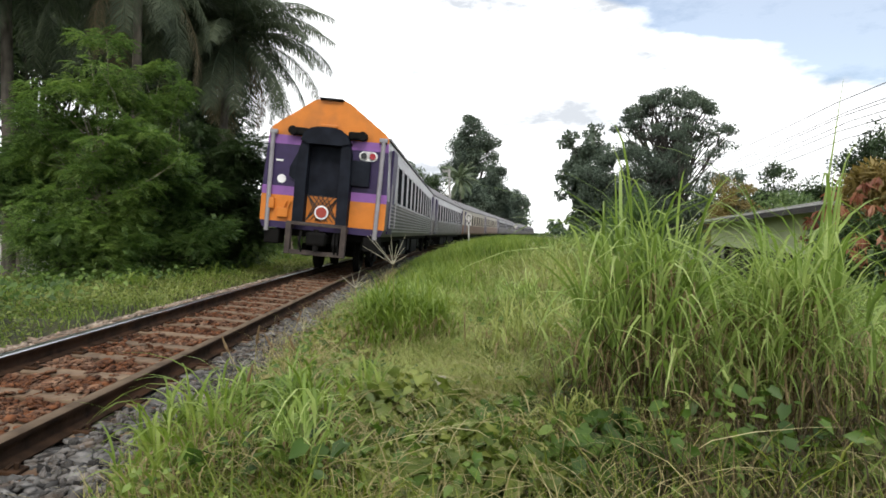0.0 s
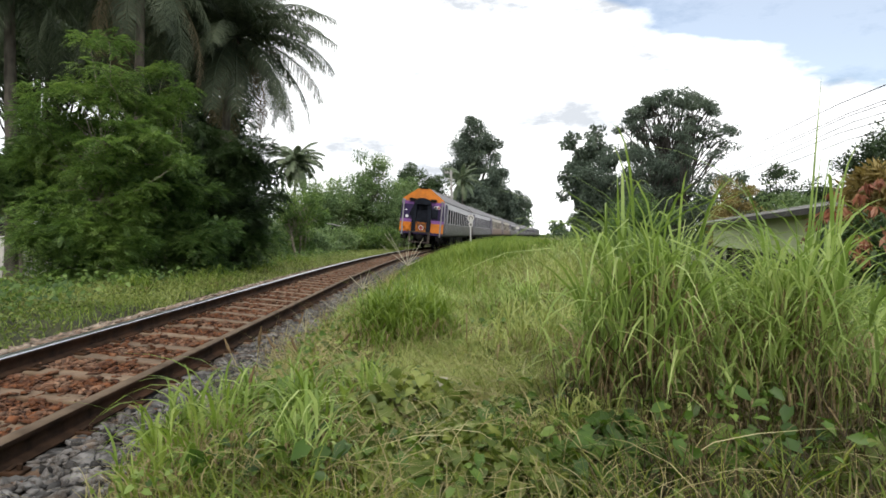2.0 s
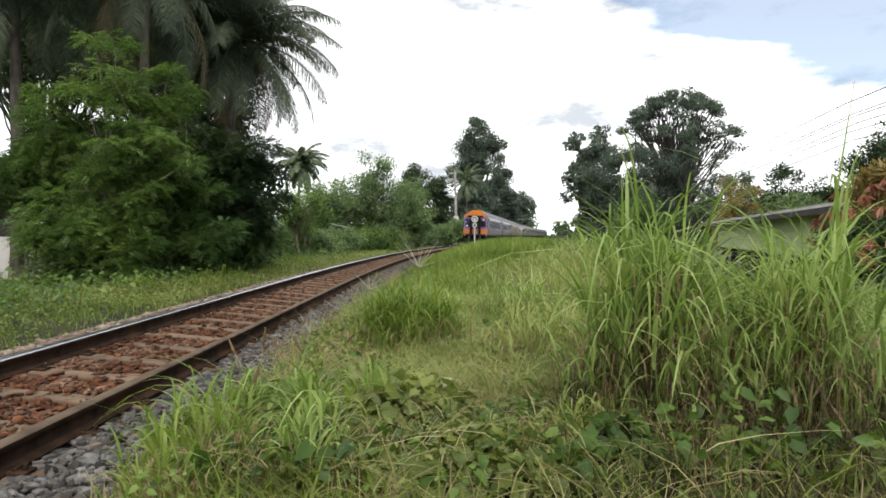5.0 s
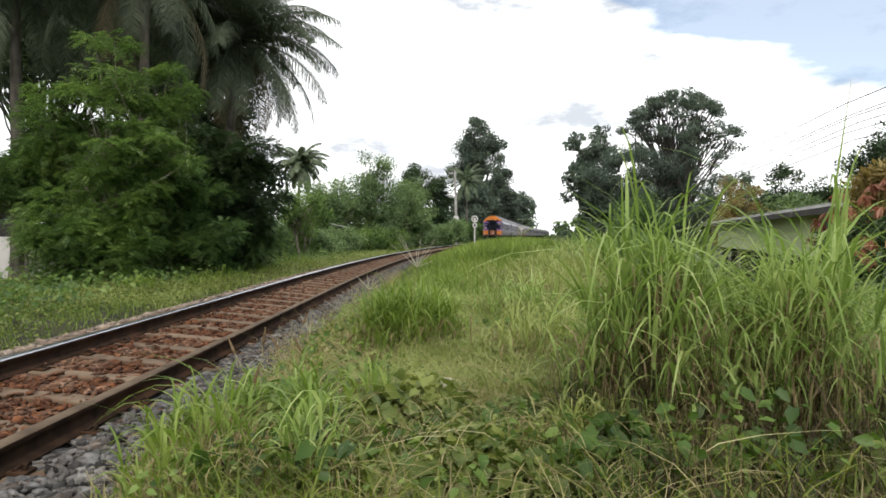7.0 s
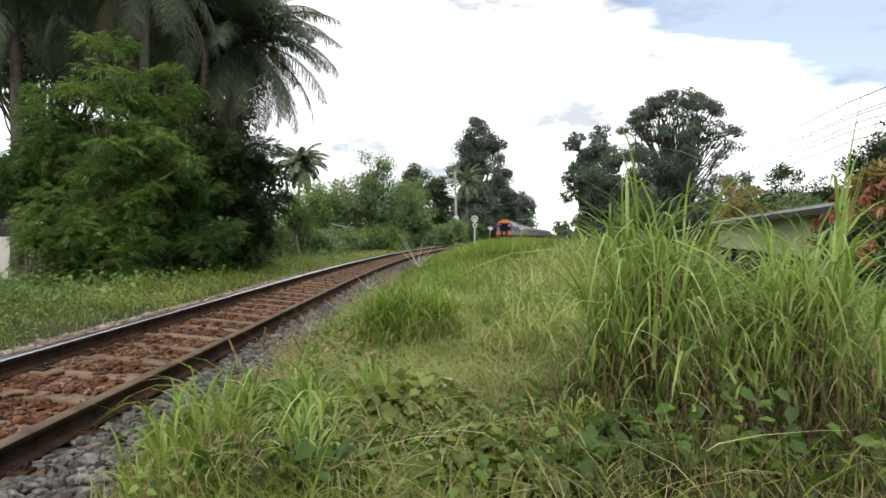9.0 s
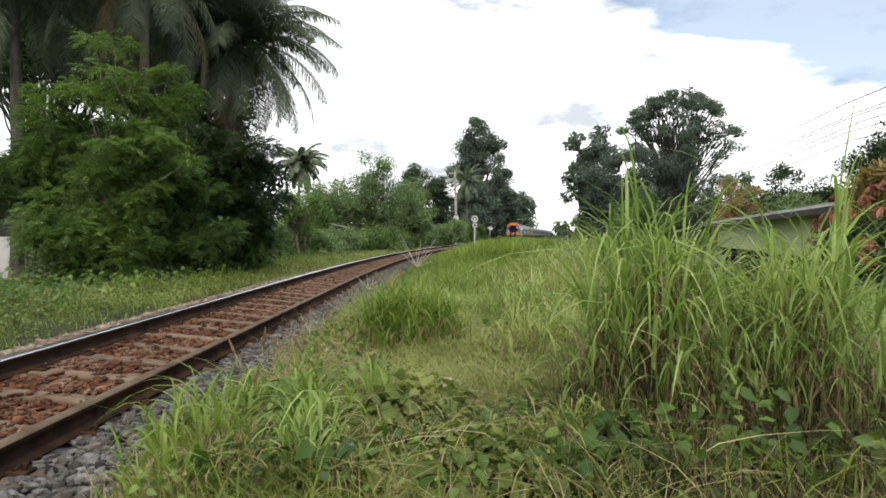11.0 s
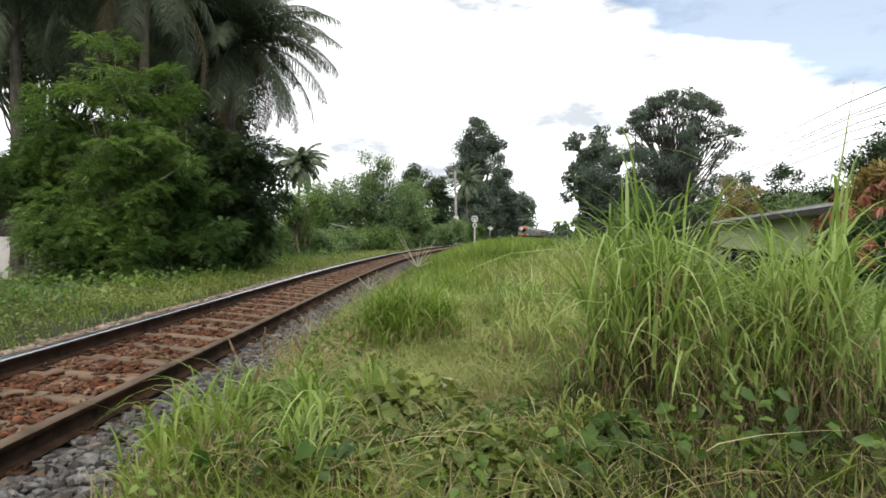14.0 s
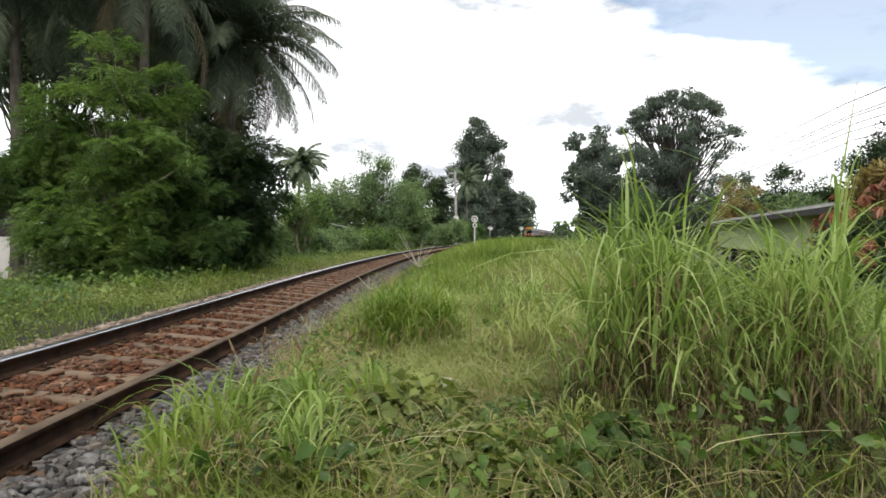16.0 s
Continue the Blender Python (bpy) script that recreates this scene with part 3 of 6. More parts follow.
    part("underframe", bm, M["under"], car)
    sets = bogie(car, 3.4) + bogie(car, CAR_LEN - 3.4)
    # gangway bellows towards the next carriage
    bm = bmesh.new()
    box(bm, -0.55, 0.55, CAR_LEN, CAR_LEN + CAR_PITCH - CAR_LEN, 1.0, 3.2, 0.05)
    part("gangway_bellows", bm, M["rubber"], car)
    return car, sets


def rear_end(car):
    """The painted end wall of the last carriage, with its gangway and fittings."""
    for z0, z1, mat, nm, lb in ((0.98, 1.13, "navy", "end_sill", "dark blue lower edge"), (1.13, 1.72, "orange", "end_panel_orange", "orange lower end panel"),
                                (1.72, 1.92, "violet", "end_stripe", "light violet stripe"), (1.92, 2.86, "navy", "end_panel_dark", "dark violet end panel"),
                                (2.86, 3.06, "violet", "end_stripe", "light violet stripe"), (3.06, 3.91, "orange", "end_gable", "orange gable of the roof end")):
        bm = bmesh.new()
        loft(bm, band(z0, z1, 0.006), -0.03 if mat != "violet" else -0.033, 0.05)
        part(nm, fixed(bm), M[mat], car, lb)
    bm = bmesh.new()
    box(bm, -0.26, 0.26, -0.12, 0.25, 3.90, 3.945, 0.01)
    part("roof_vent_lip", bm, M["under"], car)
    # open gangway: hood, side curtains, threshold
    bm = bmesh.new()
    for s in (-1, 1):
        loft(bm, [(s * 0.36, 1.16), (s * 0.60, 1.16), (s * 0.60, 2.3), (s * 0.57, 2.75), (s * 0.50, 3.0), (s * 0.36, 3.14)], -0.34, -0.03)
    loft(bm, [(-0.54, 2.94), (-0.47, 3.12), (-0.34, 3.22), (-0.18, 3.26), (0.18, 3.26), (0.34, 3.22), (0.47, 3.12), (0.54, 2.94), (0.36, 2.88), (-0.36, 2.88)], -0.40, -0.03)
    part("gangway_hood", fixed(bm), M["rubber"], car, "black rubber gangway surround")
    bm = bmesh.new()
    loft(bm, [(-0.62, 2.05), (-0.80, 2.15), (-0.80, 2.35), (-0.62, 2.75), (-0.58, 2.75), (-0.58, 2.05)], -0.12, -0.03)
    part("end_flap", fixed(bm), M["rubber"], car, "black folded flap beside the gangway")
    bm = bmesh.new()
    box(bm, 0.58, 1.0, -0.16, -0.03, 2.05, 2.62, 0.02)
    part("end_locker", fixed(bm), M["rubber"], car, "black box beside the gangway")
    # Flat black sheet: the darkness inside the open doorway is painted on it.
    bm = bmesh.new()
    box(bm, -0.36, 0.36, -0.05, -0.035, 1.75, 2.95)
    part("gangway_dark", bm, M["rubber"], car, "black sheet for the unlit open doorway of the gangway")
    bm = bmesh.new()
    box(bm, -0.36, 0.36, -0.08, -0.036, 1.16, 1.75, 0.01)
    door = part("lower_gate", bm, M["orange"], car, "orange lower gate with crossed bars")
    bm = bmesh.new()
    for i in range(-3, 4):
        for s in (-1, 1):
            x0 = i * 0.11
            rod(bm, (max(-0.35, min(0.35, x0 - s * 0.26)), -0.10, 1.2), (max(-0.35, min(0.35, x0 + s * 0.26)), -0.10, 1.78), 0.010, n=5)
    part("crossed_bars", bm, M["rust_frame"], door)
    # tail disc
    bm = bmesh.new(); rod(bm, (0, -0.15, 1.40), (0, -0.12, 1.40), 0.155, n=28)
    disc = part("tail_disc", bm, M["white"], car, "white rim of the round tail disc")
    bm = bmesh.new(); rod(bm, (0, -0.165, 1.40), (0, -0.149, 1.40), 0.118, n=28)
    part("tail_disc_face", bm, M["red_sign"], disc, "faded red centre")
    # lamps
    for s in (-1, 1):
        bm = bmesh.new()
        box(bm, s * 0.62 - 0.17, s * 0.62 + 0.17, -0.2, -0.03, 3.07, 3.24, 0.04)
        rod(bm, (s * 0.78, -0.24, 3.155), (s * 0.78, -0.06, 3.155), 0.1, n=12)
        part("marker_lamp", bm, M["under"], car, "black lamp housing")
    bm = bmesh.new(); box(bm, -0.19, 0.19, -0.14, -0.03, 3.28, 3.36, 0.03)
    part("gable_bracket", bm, M["orange"], car)
    bm = bmesh.new()
    for k in (-0.1, 0.1):
        rod(bm, (0.92 + k, -0.07, 2.74), (0.92 + k, -0.02, 2.74), 0.105, n=20)
    box(bm, 0.82, 1.02, -0.07, -0.02, 2.635, 2.845)
    lamp = part("tail_lamp", bm, M["white"], car, "white twin lamp plate")
    for k, mt in ((-0.1, "lens_dark"), (0.1, "lens_red")):
        bm = bmesh.new(); rod(bm, (0.92 + k, -0.11, 2.74), (0.92 + k, -0.065, 2.74), 0.068, n=16)
        part("lamp_lens", bm, M[mt], lamp, "red lens" if mt == "lens_red" else "dark lens")
    bm = bmesh.new(); rod(bm, (-0.98, -0.06, 2.08), (-0.98, -0.025, 2.08), 0.095, n=24)
    part("round_plate", bm, M["white"], car, "round white plate")
    bm = bmesh.new(); box(bm, -1.14, -0.98, -0.045, -0.028, 2.47, 2.51)
    part("number_bar", bm, M["white"], car, "small white marking")
    bm = bmesh.new(); box(bm, -1.26, -1.08, -0.13, -0.03, 1.40, 1.64, 0.02)
    rod(bm, (-1.22, -0.08, 1.64), (-1.12, -0.08, 1.70), 0.015, n=6)
    part("lamp_box", bm, M["orange"], car)
    bm = bmesh.new(); box(bm, -1.0, -0.76, -0.12, -0.03, 1.22, 1.44, 0.02)
    for a, b in (((-0.78, 1.44), (-0.72, 1.60)), ((-0.72, 1.60), (-0.40, 1.58)), ((-0.86, 1.44), (-0.8, 1.60))):
        rod(bm, (a[0], -0.1, a[1]), (b[0], -0.1, b[1]), 0.018, n=6)
    part("end_valve_box", bm, M["orange"], car)
    # pipes at the corners
    for s in (-1, 1):
        bm = bmesh.new()
        rod(bm, (s * 1.22, -0.09, 0.9), (s * 1.24, -0.09, 3.15), 0.05, n=10)
        box(bm, s * 1.23 - 0.09, s * 1.23 + 0.09, -0.14, -0.03, 3.06, 3.16, 0.02)
        part("corner_pipe", bm, M["pipe"], car, "grey vertical corner pipe")
    # buffer frame and coupler
    bm = bmesh.new()
    box(bm, -0.72, 0.62, -0.34, -0.18, 1.08, 1.16, 0.01)
    box(bm, -0.72, -0.6, -0.34, -0.2, 0.44, 1.10, 0.01)
    box(bm, 0.5, 0.62, -0.34, -0.2, 0.44, 1.10, 0.01)
    box(bm, -0.72, 0.62, -0.32, -0.22, 0.44, 0.54, 0.01)
    box(bm, -0.72, -0.6, -0.3, 0.4, 1.0, 1.08)
    box(bm, 0.5, 0.62, -0.3, 0.4, 1.0, 1.08)
    part("buffer_frame", bm, M["rust_frame"], car, "rusty steel buffer frame")
    bm = bmesh.new()
    box(bm, -0.13, 0.13, -0.25, 0.6, 0.70, 0.92, 0.03)
    box(bm, -0.22, 0.2, -0.52, -0.2, 0.66, 0.96, 0.06)
    rod(bm, (0.0, -0.44, 0.55), (0.0, -0.44, 1.02), 0.06, n=10)
    for x in (-0.4, 0.34, 0.42):
        pts = [(x, -0.2, 0.95), (x + 0.02, -0.38, 0.7), (x + 0.06, -0.3, 0.5)]
        for a, b in zip(pts, pts[1:]):
            rod(bm, a, b, 0.03, n=6)
    part("coupler", bm, M["under"], car, "black coupler and brake hoses")
    for s in (-1, 1):
        bm = bmesh.new()
        box(bm, s * 1.12 - 0.17, s * 1.12 + 0.17, 0.0, 0.5, 0.62, 0.95, 0.03)
        part("end_step", bm, M["under"], car)


def build_train():
    cars = []
    c, s = carriage("rear_carriage", M["steel_pale"], M["steel"], M["roof_grey"], "silver ribbed railway carriage with an orange and violet end")
    rear_end(c)
    cars.append((c, s))
    cars.append(carriage("carriage", M["steel_pale"], M["steel"], M["roof_grey"], "dull silver railway carriage with dark windows", windows=12, first=2.4, step=1.45, win_w=0.8))
    for i in range(2):
        cars.append(carriage("carriage", M["cream"], M["brown"], M["roof_grey"], "cream and brown railway carriage with sooty roof", windows=8, first=2.6, step=2.1, win_w=1.1, ribbed=False))
    for i in range(8):
        cars.append(carriage("carriage", M["steel"], M["steel_dull"], M["roof_grey"], "grey steel railway carriage far along the train", windows=10, first=2.6, step=1.65, win_w=1.0, ribbed=False))
    return cars


TRAIN = build_train()

# distance of the train's rear along the line, by time
TRAVEL = np.polyfit([0, 0.5, 1, 1.5, 2.5, 3.5, 4.2, 6.3, 9, 11.5, 16], [14.7, 21.9, 29.0, 35.9, 47.6, 58.9, 66, 88, 120, 152, 221], 4)
_y = np.linspace(-20, 700, 7201)
_s = np.concatenate([[0], np.cumsum(np.hypot(np.diff(_y), np.diff(line_x(_y))))])


def along(y):
    return np.interp(y, _y, _s)


def at_length(s):
    y = float(np.interp(s, _s, _y))
    return float(line_x(y)), y


def car_pose(s):
    """Pose of a carriage whose rear end has come s metres along the line: its two bogies follow the rails."""
    (xa, ya), (xb, yb) = at_length(s + 3.4), at_length(s + CAR_LEN - 3.4)
    n = math.hypot(xb - xa, yb - ya)
    dx, dy = (xb - xa) / n, (yb - ya) / n
    lean = math.degrees(math.asin(float(cant_at((ya + yb) / 2)) / GAUGE))
    return pose(xa - 3.4 * dx, ya - 3.4 * dy, 0, 0, lean, -math.degrees(math.atan2(dx, dy)))


def run_train():
    times = [i * 0.25 for i in range(65)]
    for i, (car, sets) in enumerate(TRAIN):
        rows = []
        for t in times:
            rows.append((t, car_pose(float(along(np.polyval(TRAVEL, t))) + i * CAR_PITCH)))
        walk(car, rows)
        if i == 0:
            s0 = float(along(np.polyval(TRAVEL, 0)))
            ticks = [k / 30 for k in range(0, 481)]
            for w, y in sets:
                walk(w, [(t, pose(0, y, 0.42, -math.degrees((float(along(np.polyval(TRAVEL, t))) - s0) / 0.42))) for t in ticks])

# ---- plants ----
def blades(P, H, W, ang, lean, droop, seed, levels=(0, 0.28, 0.55, 0.8, 1.0)):
    """Curved tapering grass blades rooted at P."""
    n = len(P)
    rng = np.random.default_rng(seed)
    t = np.array(levels)
    L = len(t)
    tw = ang + np.pi / 2 + rng.uniform(-0.9, 0.9, n)
    off = (H * lean)[:, None] * t[None] ** 1.8
    up = H[:, None] * (t[None] - droop[:, None] * t[None] ** 3)
    c = np.stack([P[:, 0:1] + off * np.cos(ang)[:, None], P[:, 1:2] + off * np.sin(ang)[:, None], P[:, 2:3] + up], -1)
    w = W[:, None] * np.clip(1.05 - t[None] ** 2.2, 0.04, 1) * np.minimum(1, 0.55 + 1.8 * t[None])
    side = np.stack([np.cos(tw), np.sin(tw), rng.uniform(-0.25, 0.25, n)], -1)[:, None, :] * w[..., None] * 0.5
    v = np.stack([c - side, c + side], 2).reshape(-1, 3)
    i = np.arange(L - 1)
    one = np.stack([2 * i, 2 * i + 1, 2 * i + 3, 2 * i + 2], -1)
    f = (one[None] + (np.arange(n) * 2 * L)[:, None, None]).reshape(-1, 4)
    return v, f


def field(rng, n, y0, y1, power, left, right):
    """Scattered places between y0 and y1; left(y) and right(y) bound x."""
    y = y0 + (y1 - y0) * rng.random(n) ** power
    a, b = left(y), right(y)
    x = a + (b - a) * rng.random(n)
    return np.stack([x, y, ground_z(x, y) - 0.01], -1)


def patchy(P, s, keep, rng):
    """Thins places out by a patchy pattern."""
    k = 0.5 + 0.5 * ripple(P[:, 0] + 3.1, P[:, 1] - 1.7, s)
    return P[rng.random(len(P)) < keep + (1 - keep) * k]


def stuff(name, pieces, mat, label, category):
    v, f = join_np(pieces) if isinstance(pieces, list) else pieces
    return tagged(link_mesh(name, np_mesh(name, v, f), mat), label, category, kind="stuff")


def mound(P):
    """How lush the growth is on the bank beside the camera: low near the trodden strip, higher towards the side."""
    x, y = P[:, 0], P[:, 1]
    return 0.55 + 0.45 * (0.5 + 0.5 * ripple(x, y, 0.55))


def leaves(C, D, N, L, ratio, fold=0.25):
    """Folded diamond leaves at C, pointing along D, facing N."""
    D = D / (np.linalg.norm(D, axis=1)[:, None] + 1e-9)
    S = np.cross(D, N); S /= np.linalg.norm(S, axis=1)[:, None] + 1e-9
    N2 = np.cross(S, D)
    L = np.asarray(L)[:, None]
    a = C
    tip = C + D * L - N2 * L * 0.12
    mid = C + D * L * 0.45
    l_, r_ = mid - S * L * ratio * 0.5 + N2 * L * fold * 0.25, mid + S * L * ratio * 0.5 + N2 * L * fold * 0.25
    v = np.stack([a, r_, tip, l_], 1).reshape(-1, 3)
    f = np.arange(len(C) * 4).reshape(-1, 4)
    return v, f


def broad_leaves(C, D, N, L, ratio):
    """Heart-shaped leaves of two halves folded on the midrib."""
    D = D / (np.linalg.norm(D, axis=1)[:, None] + 1e-9)
    S = np.cross(D, N); S /= np.linalg.norm(S, axis=1)[:, None] + 1e-9
    N2 = np.cross(S, D)
    L = np.asarray(L)[:, None]

    def q(u, w, h):
        return C + D * L * u + S * L * ratio * w + N2 * L * h
    v = np.stack([q(0, 0, 0), q(-0.1, -0.32, 0.06), q(0.42, -0.48, 0.10), q(1, 0, -0.12), q(0.42, 0.48, 0.10), q(-0.1, 0.32, 0.06)], 1).reshape(-1, 3)
    o = (np.arange(len(C)) * 6)[:, None]
    f = np.concatenate([o + np.array([[0, 3, 2, 1]]), o + np.array([[0, 5, 4, 3]])])
    return v, f


def unit(rng, n):
    v = rng.normal(size=(n, 3))
    return v / (np.linalg.norm(v, axis=1)[:, None] + 1e-9)


def sprays(C, D, length, pairs, leaf, rng, ratio=0.42, droop=0.35):
    """Feathery compound leaves: a row of paired leaflets along D from C."""
    n = len(C)
    D = D / (np.linalg.norm(D, axis=1)[:, None] + 1e-9)
    upv = np.tile([0, 0, 1.0], (n, 1)) + rng.normal(0, 0.25, (n, 3))
    S = np.cross(D, upv); S /= np.linalg.norm(S, axis=1)[:, None] + 1e-9
    N = np.cross(S, D)
    u = np.linspace(0.12, 1.0, pairs)
    ln = (length * rng.uniform(0.7, 1.25, n))[:, None]
    mid = C[:, None, :] + D[:, None, :] * (ln * u)[..., None] - np.array([0, 0, 1.0]) * (droop * ln * u ** 2)[..., None]
    out = []
    for s in (-1, 1):
        d = S[:, None, :] * s + D[:, None, :] * 0.45 + rng.normal(0, 0.12, mid.shape)
        size = leaf * (1.0 - 0.45 * np.abs(u - 0.45))[None] * rng.uniform(0.8, 1.2, (n, pairs))
        out.append(leaves(mid.reshape(-1, 3), d.reshape(-1, 3), np.repeat(N, pairs, 0), size.ravel(), ratio))
    return join_np(out)


def limb(a, b, r0, r1, rng, n=6, sag=0.12):
    a, b = np.array(a, float), np.array(b, float)
    t = np.linspace(0, 1, n)[:, None]
    ln = np.linalg.norm(b - a)
    mid = a + (b - a) * t
    bend = rng.normal(0, 1, 3) * ln * sag
    mid = mid + bend * (np.sin(np.pi * t) * 0.6) + np.array([0, 0, 1.0]) * (t * (1 - t)) * ln * 0.25
    return tube(mid, np.linspace(r0, r1, n), 6)


def tree(name, label, x, y, height, radii, leaf_material, bark, seed, clumps=24, clump_r=0.9, count=9000, leaf=0.2, ratio=0.5,
         trunk_r=0.16, base=0.45, kind="leaf", group="", low=0.0, hollow=0.55, category="tree", lean=(0, 0), clump_at=None, flat=0.75, trunks=1):
    """A tree or bush: trunk, limbs to clumps, and leaves gathered in the clumps. base: crown centre as a share of the height."""
    rng = np.random.default_rng(seed)
    z0 = float(ground_z(x, y)) - 0.06
    rx, ry, rz = radii
    cz = z0 + height - rz
    C = unit(rng, clumps * 3)
    rad = hollow + (1 - hollow) * rng.random(len(C))
    C = C * rad[:, None]
    C = C[C[:, 2] > -0.92 + low][:clumps]
    C = C * np.array([rx, ry, rz]) + np.array([x + lean[0], y + lean[1], cz])
    if clump_at is not None:
        C = np.concatenate([C, np.array(clump_at, float)])
    C[:, 2] = np.maximum(C[:, 2], z0 + 0.3)
    wood = []
    for k in range(trunks):
        ox, oy = (0, 0) if trunks == 1 else rng.normal(0, trunk_r * 2.2, 2)
        top = np.array([x + lean[0] * 0.7 + ox * 3, y + lean[1] * 0.7 + oy * 2, z0 + height * base])
        wood.append(limb((x + ox, y + oy, z0), top, trunk_r, trunk_r * 0.55, rng, 8, 0.05))
        for i in range(k, len(C), trunks):
            t = rng.uniform(0.45, 1.0)
            a = np.array([x + ox, y + oy, z0]) * (1 - t) + top * t
            wood.append(limb(a, C[i], trunk_r * 0.34, trunk_r * 0.06, rng, 6, 0.10))
    th = holder(name, None, label, category, group)
    v, f = join_np(wood)
    link_mesh("trunk", np_mesh("trunk", v, f), bark, th, "trunk and limbs", smooth=True)
    which = rng.integers(0, len(C), count)
    size = rng.uniform(0.65, 1.3, len(C))[which]
    dirs = unit(rng, count)
    r = clump_r * size * rng.random(count) ** 0.45
    off = dirs * r[:, None] * np.array([1, 1, flat])
    pos = C[which] + off
    pos[:, 2] = np.maximum(pos[:, 2], z0 + 0.08)
    if kind == "spray":
        d = dirs * np.array([1, 1, 0.3]) + rng.normal(0, 0.3, (count, 3))
        v, f = sprays(pos, d, leaf * 3.2, 7, leaf, rng)
    else:
        d = dirs + rng.normal(0, 0.7, (count, 3)) + np.array([0, 0, -0.25])
        nrm = dirs * 0.5 + np.array([0, 0, 0.9]) + rng.normal(0, 0.5, (count, 3))
        v, f = leaves(pos, d, nrm, leaf * rng.uniform(0.6, 1.35, count), ratio)
    link_mesh("crown", np_mesh("crown", v, f), leaf_material, th, "uneven leafy crown")
    return th


def palm(name, label, x, y, height, frond_len, count, seed, lean=(0, 0), trunk_r=0.15, group="coconut palms", leaflets=70, skirt=0.3, width=0.075, hang=1.0, dry=2, leafy=None):
    """A coconut palm: ringed trunk and arching feather fronds, each a part."""
    rng = np.random.default_rng(seed)
    z0 = float(ground_z(x, y)) - 0.05
    th = holder(name, None, label, "palm tree", group)
    t = np.linspace(0, 1, 26)
    pts = np.stack([x + lean[0] * t ** 1.6, y + lean[1] * t ** 1.6, z0 + height * t], -1)
    r = trunk_r * (1.0 - 0.3 * t + 0.5 * np.exp(-t * 14)) * (1 + 0.05 * (np.arange(26) % 2))
    v, f = tube(pts, r, 10)
    link_mesh("trunk", np_mesh("trunk", v, f), M["bark"], th, "grey ringed trunk", smooth=True)
    top = pts[-1]
    for i in range(count):
        az = i * 2.39996 + rng.uniform(-0.25, 0.25)
        el = math.radians(78 - 105 * ((i + 0.5) / count) ** 0.9 - (18 if i > count * (1 - skirt) else 0))
        L = frond_len * rng.uniform(0.85, 1.1)
        n = 14
        u = np.linspace(0, 1, n)
        a = el - hang * (1.15 + 0.25 * rng.random()) * u ** 1.4
        step = L / (n - 1)
        rr = np.concatenate([[0], np.cumsum(np.cos(a[:-1]) * step)])
        zz = np.concatenate([[0], np.cumsum(np.sin(a[:-1]) * step)])
        h = np.array([math.cos(az), math.sin(az), 0])
        spine = top + rr[:, None] * h + zz[:, None] * np.array([0, 0, 1.0])
        piece = [tube(spine, np.linspace(0.035, 0.006, n), 4)]
        q = np.linspace(0.13, 1.0, leaflets)
        base = np.stack([np.interp(q, u, spine[:, k]) for k in range(3)], -1)
        ang_q = np.interp(q, u, a)
        fwd = np.cos(ang_q)[:, None] * h + np.sin(ang_q)[:, None] * np.array([0, 0, 1.0])
        side = np.array([-h[1], h[0], 0.0])
        ln = frond_len * 0.175 * np.sin(np.pi * np.clip(0.12 + 0.8 * q, 0, 1)) ** 0.7 * rng.uniform(0.85, 1.15, leaflets)
        for s in (-1, 1):
            d0 = side * s * 0.9 + fwd * 0.55 + rng.normal(0, 0.07, (leaflets, 3))
            d0 /= np.linalg.norm(d0, axis=1)[:, None]
            p1 = base + d0 * ln[:, None] * 0.5 + np.array([0, 0, -0.10]) * ln[:, None]
            p2 = base + d0 * ln[:, None] * 0.86 + np.array([0, 0, -0.52]) * ln[:, None] * (0.7 + 0.6 * rng.random((leaflets, 1)))
            wv = fwd * width * (frond_len / 4.5)
            v = np.stack([base - wv * 0.35, base + wv * 0.35, p1 + wv * 0.5, p1 - wv * 0.5, p2 + wv * 0.12, p2 - wv * 0.12], 1).reshape(-1, 3)
            o = (np.arange(leaflets) * 6)[:, None]
            piece.append((v, np.concatenate([o + np.array([[0, 1, 2, 3]]), o + np.array([[3, 2, 4, 5]])])))
        v, f = join_np(piece)
        old = i >= count - dry
        link_mesh("frond", np_mesh("frond", v, f), M["palm_dry"] if old else (leafy or M["palm"]), th, "hanging brown frond" if old else "")
    return th


# mounds of creeper on the bank: x, y, radii, height, leaves, leaf length
MOUNDS = [(-0.18, 3.15, 0.38, 0.42, 0.31, 760, 0.066), (0.42, 3.35, 0.34, 0.36, 0.20, 560, 0.055), (0.10, 2.55, 0.46, 0.32, 0.26, 620, 0.070),
          (0.68, 2.75, 0.30, 0.36, 0.26, 300, 0.075), (-0.45, 4.1, 0.36, 0.45, 0.24, 420, 0.066), (1.34, 2.75, 0.34, 0.25, 0.20, 90, 0.085),
          (1.1, 2.6, 0.24, 0.2, 0.14, 90, 0.06), (2.0, 2.8, 0.25, 0.25, 0.20, 90, 0.08), (-0.75, 3.3, 0.22, 0.3, 0.22, 220, 0.055),
          (1.68, 2.5, 0.22, 0.18, 0.22, 70, 0.11), (0.66, 3.3, 0.2, 0.2, 0.22, 90, 0.07)]


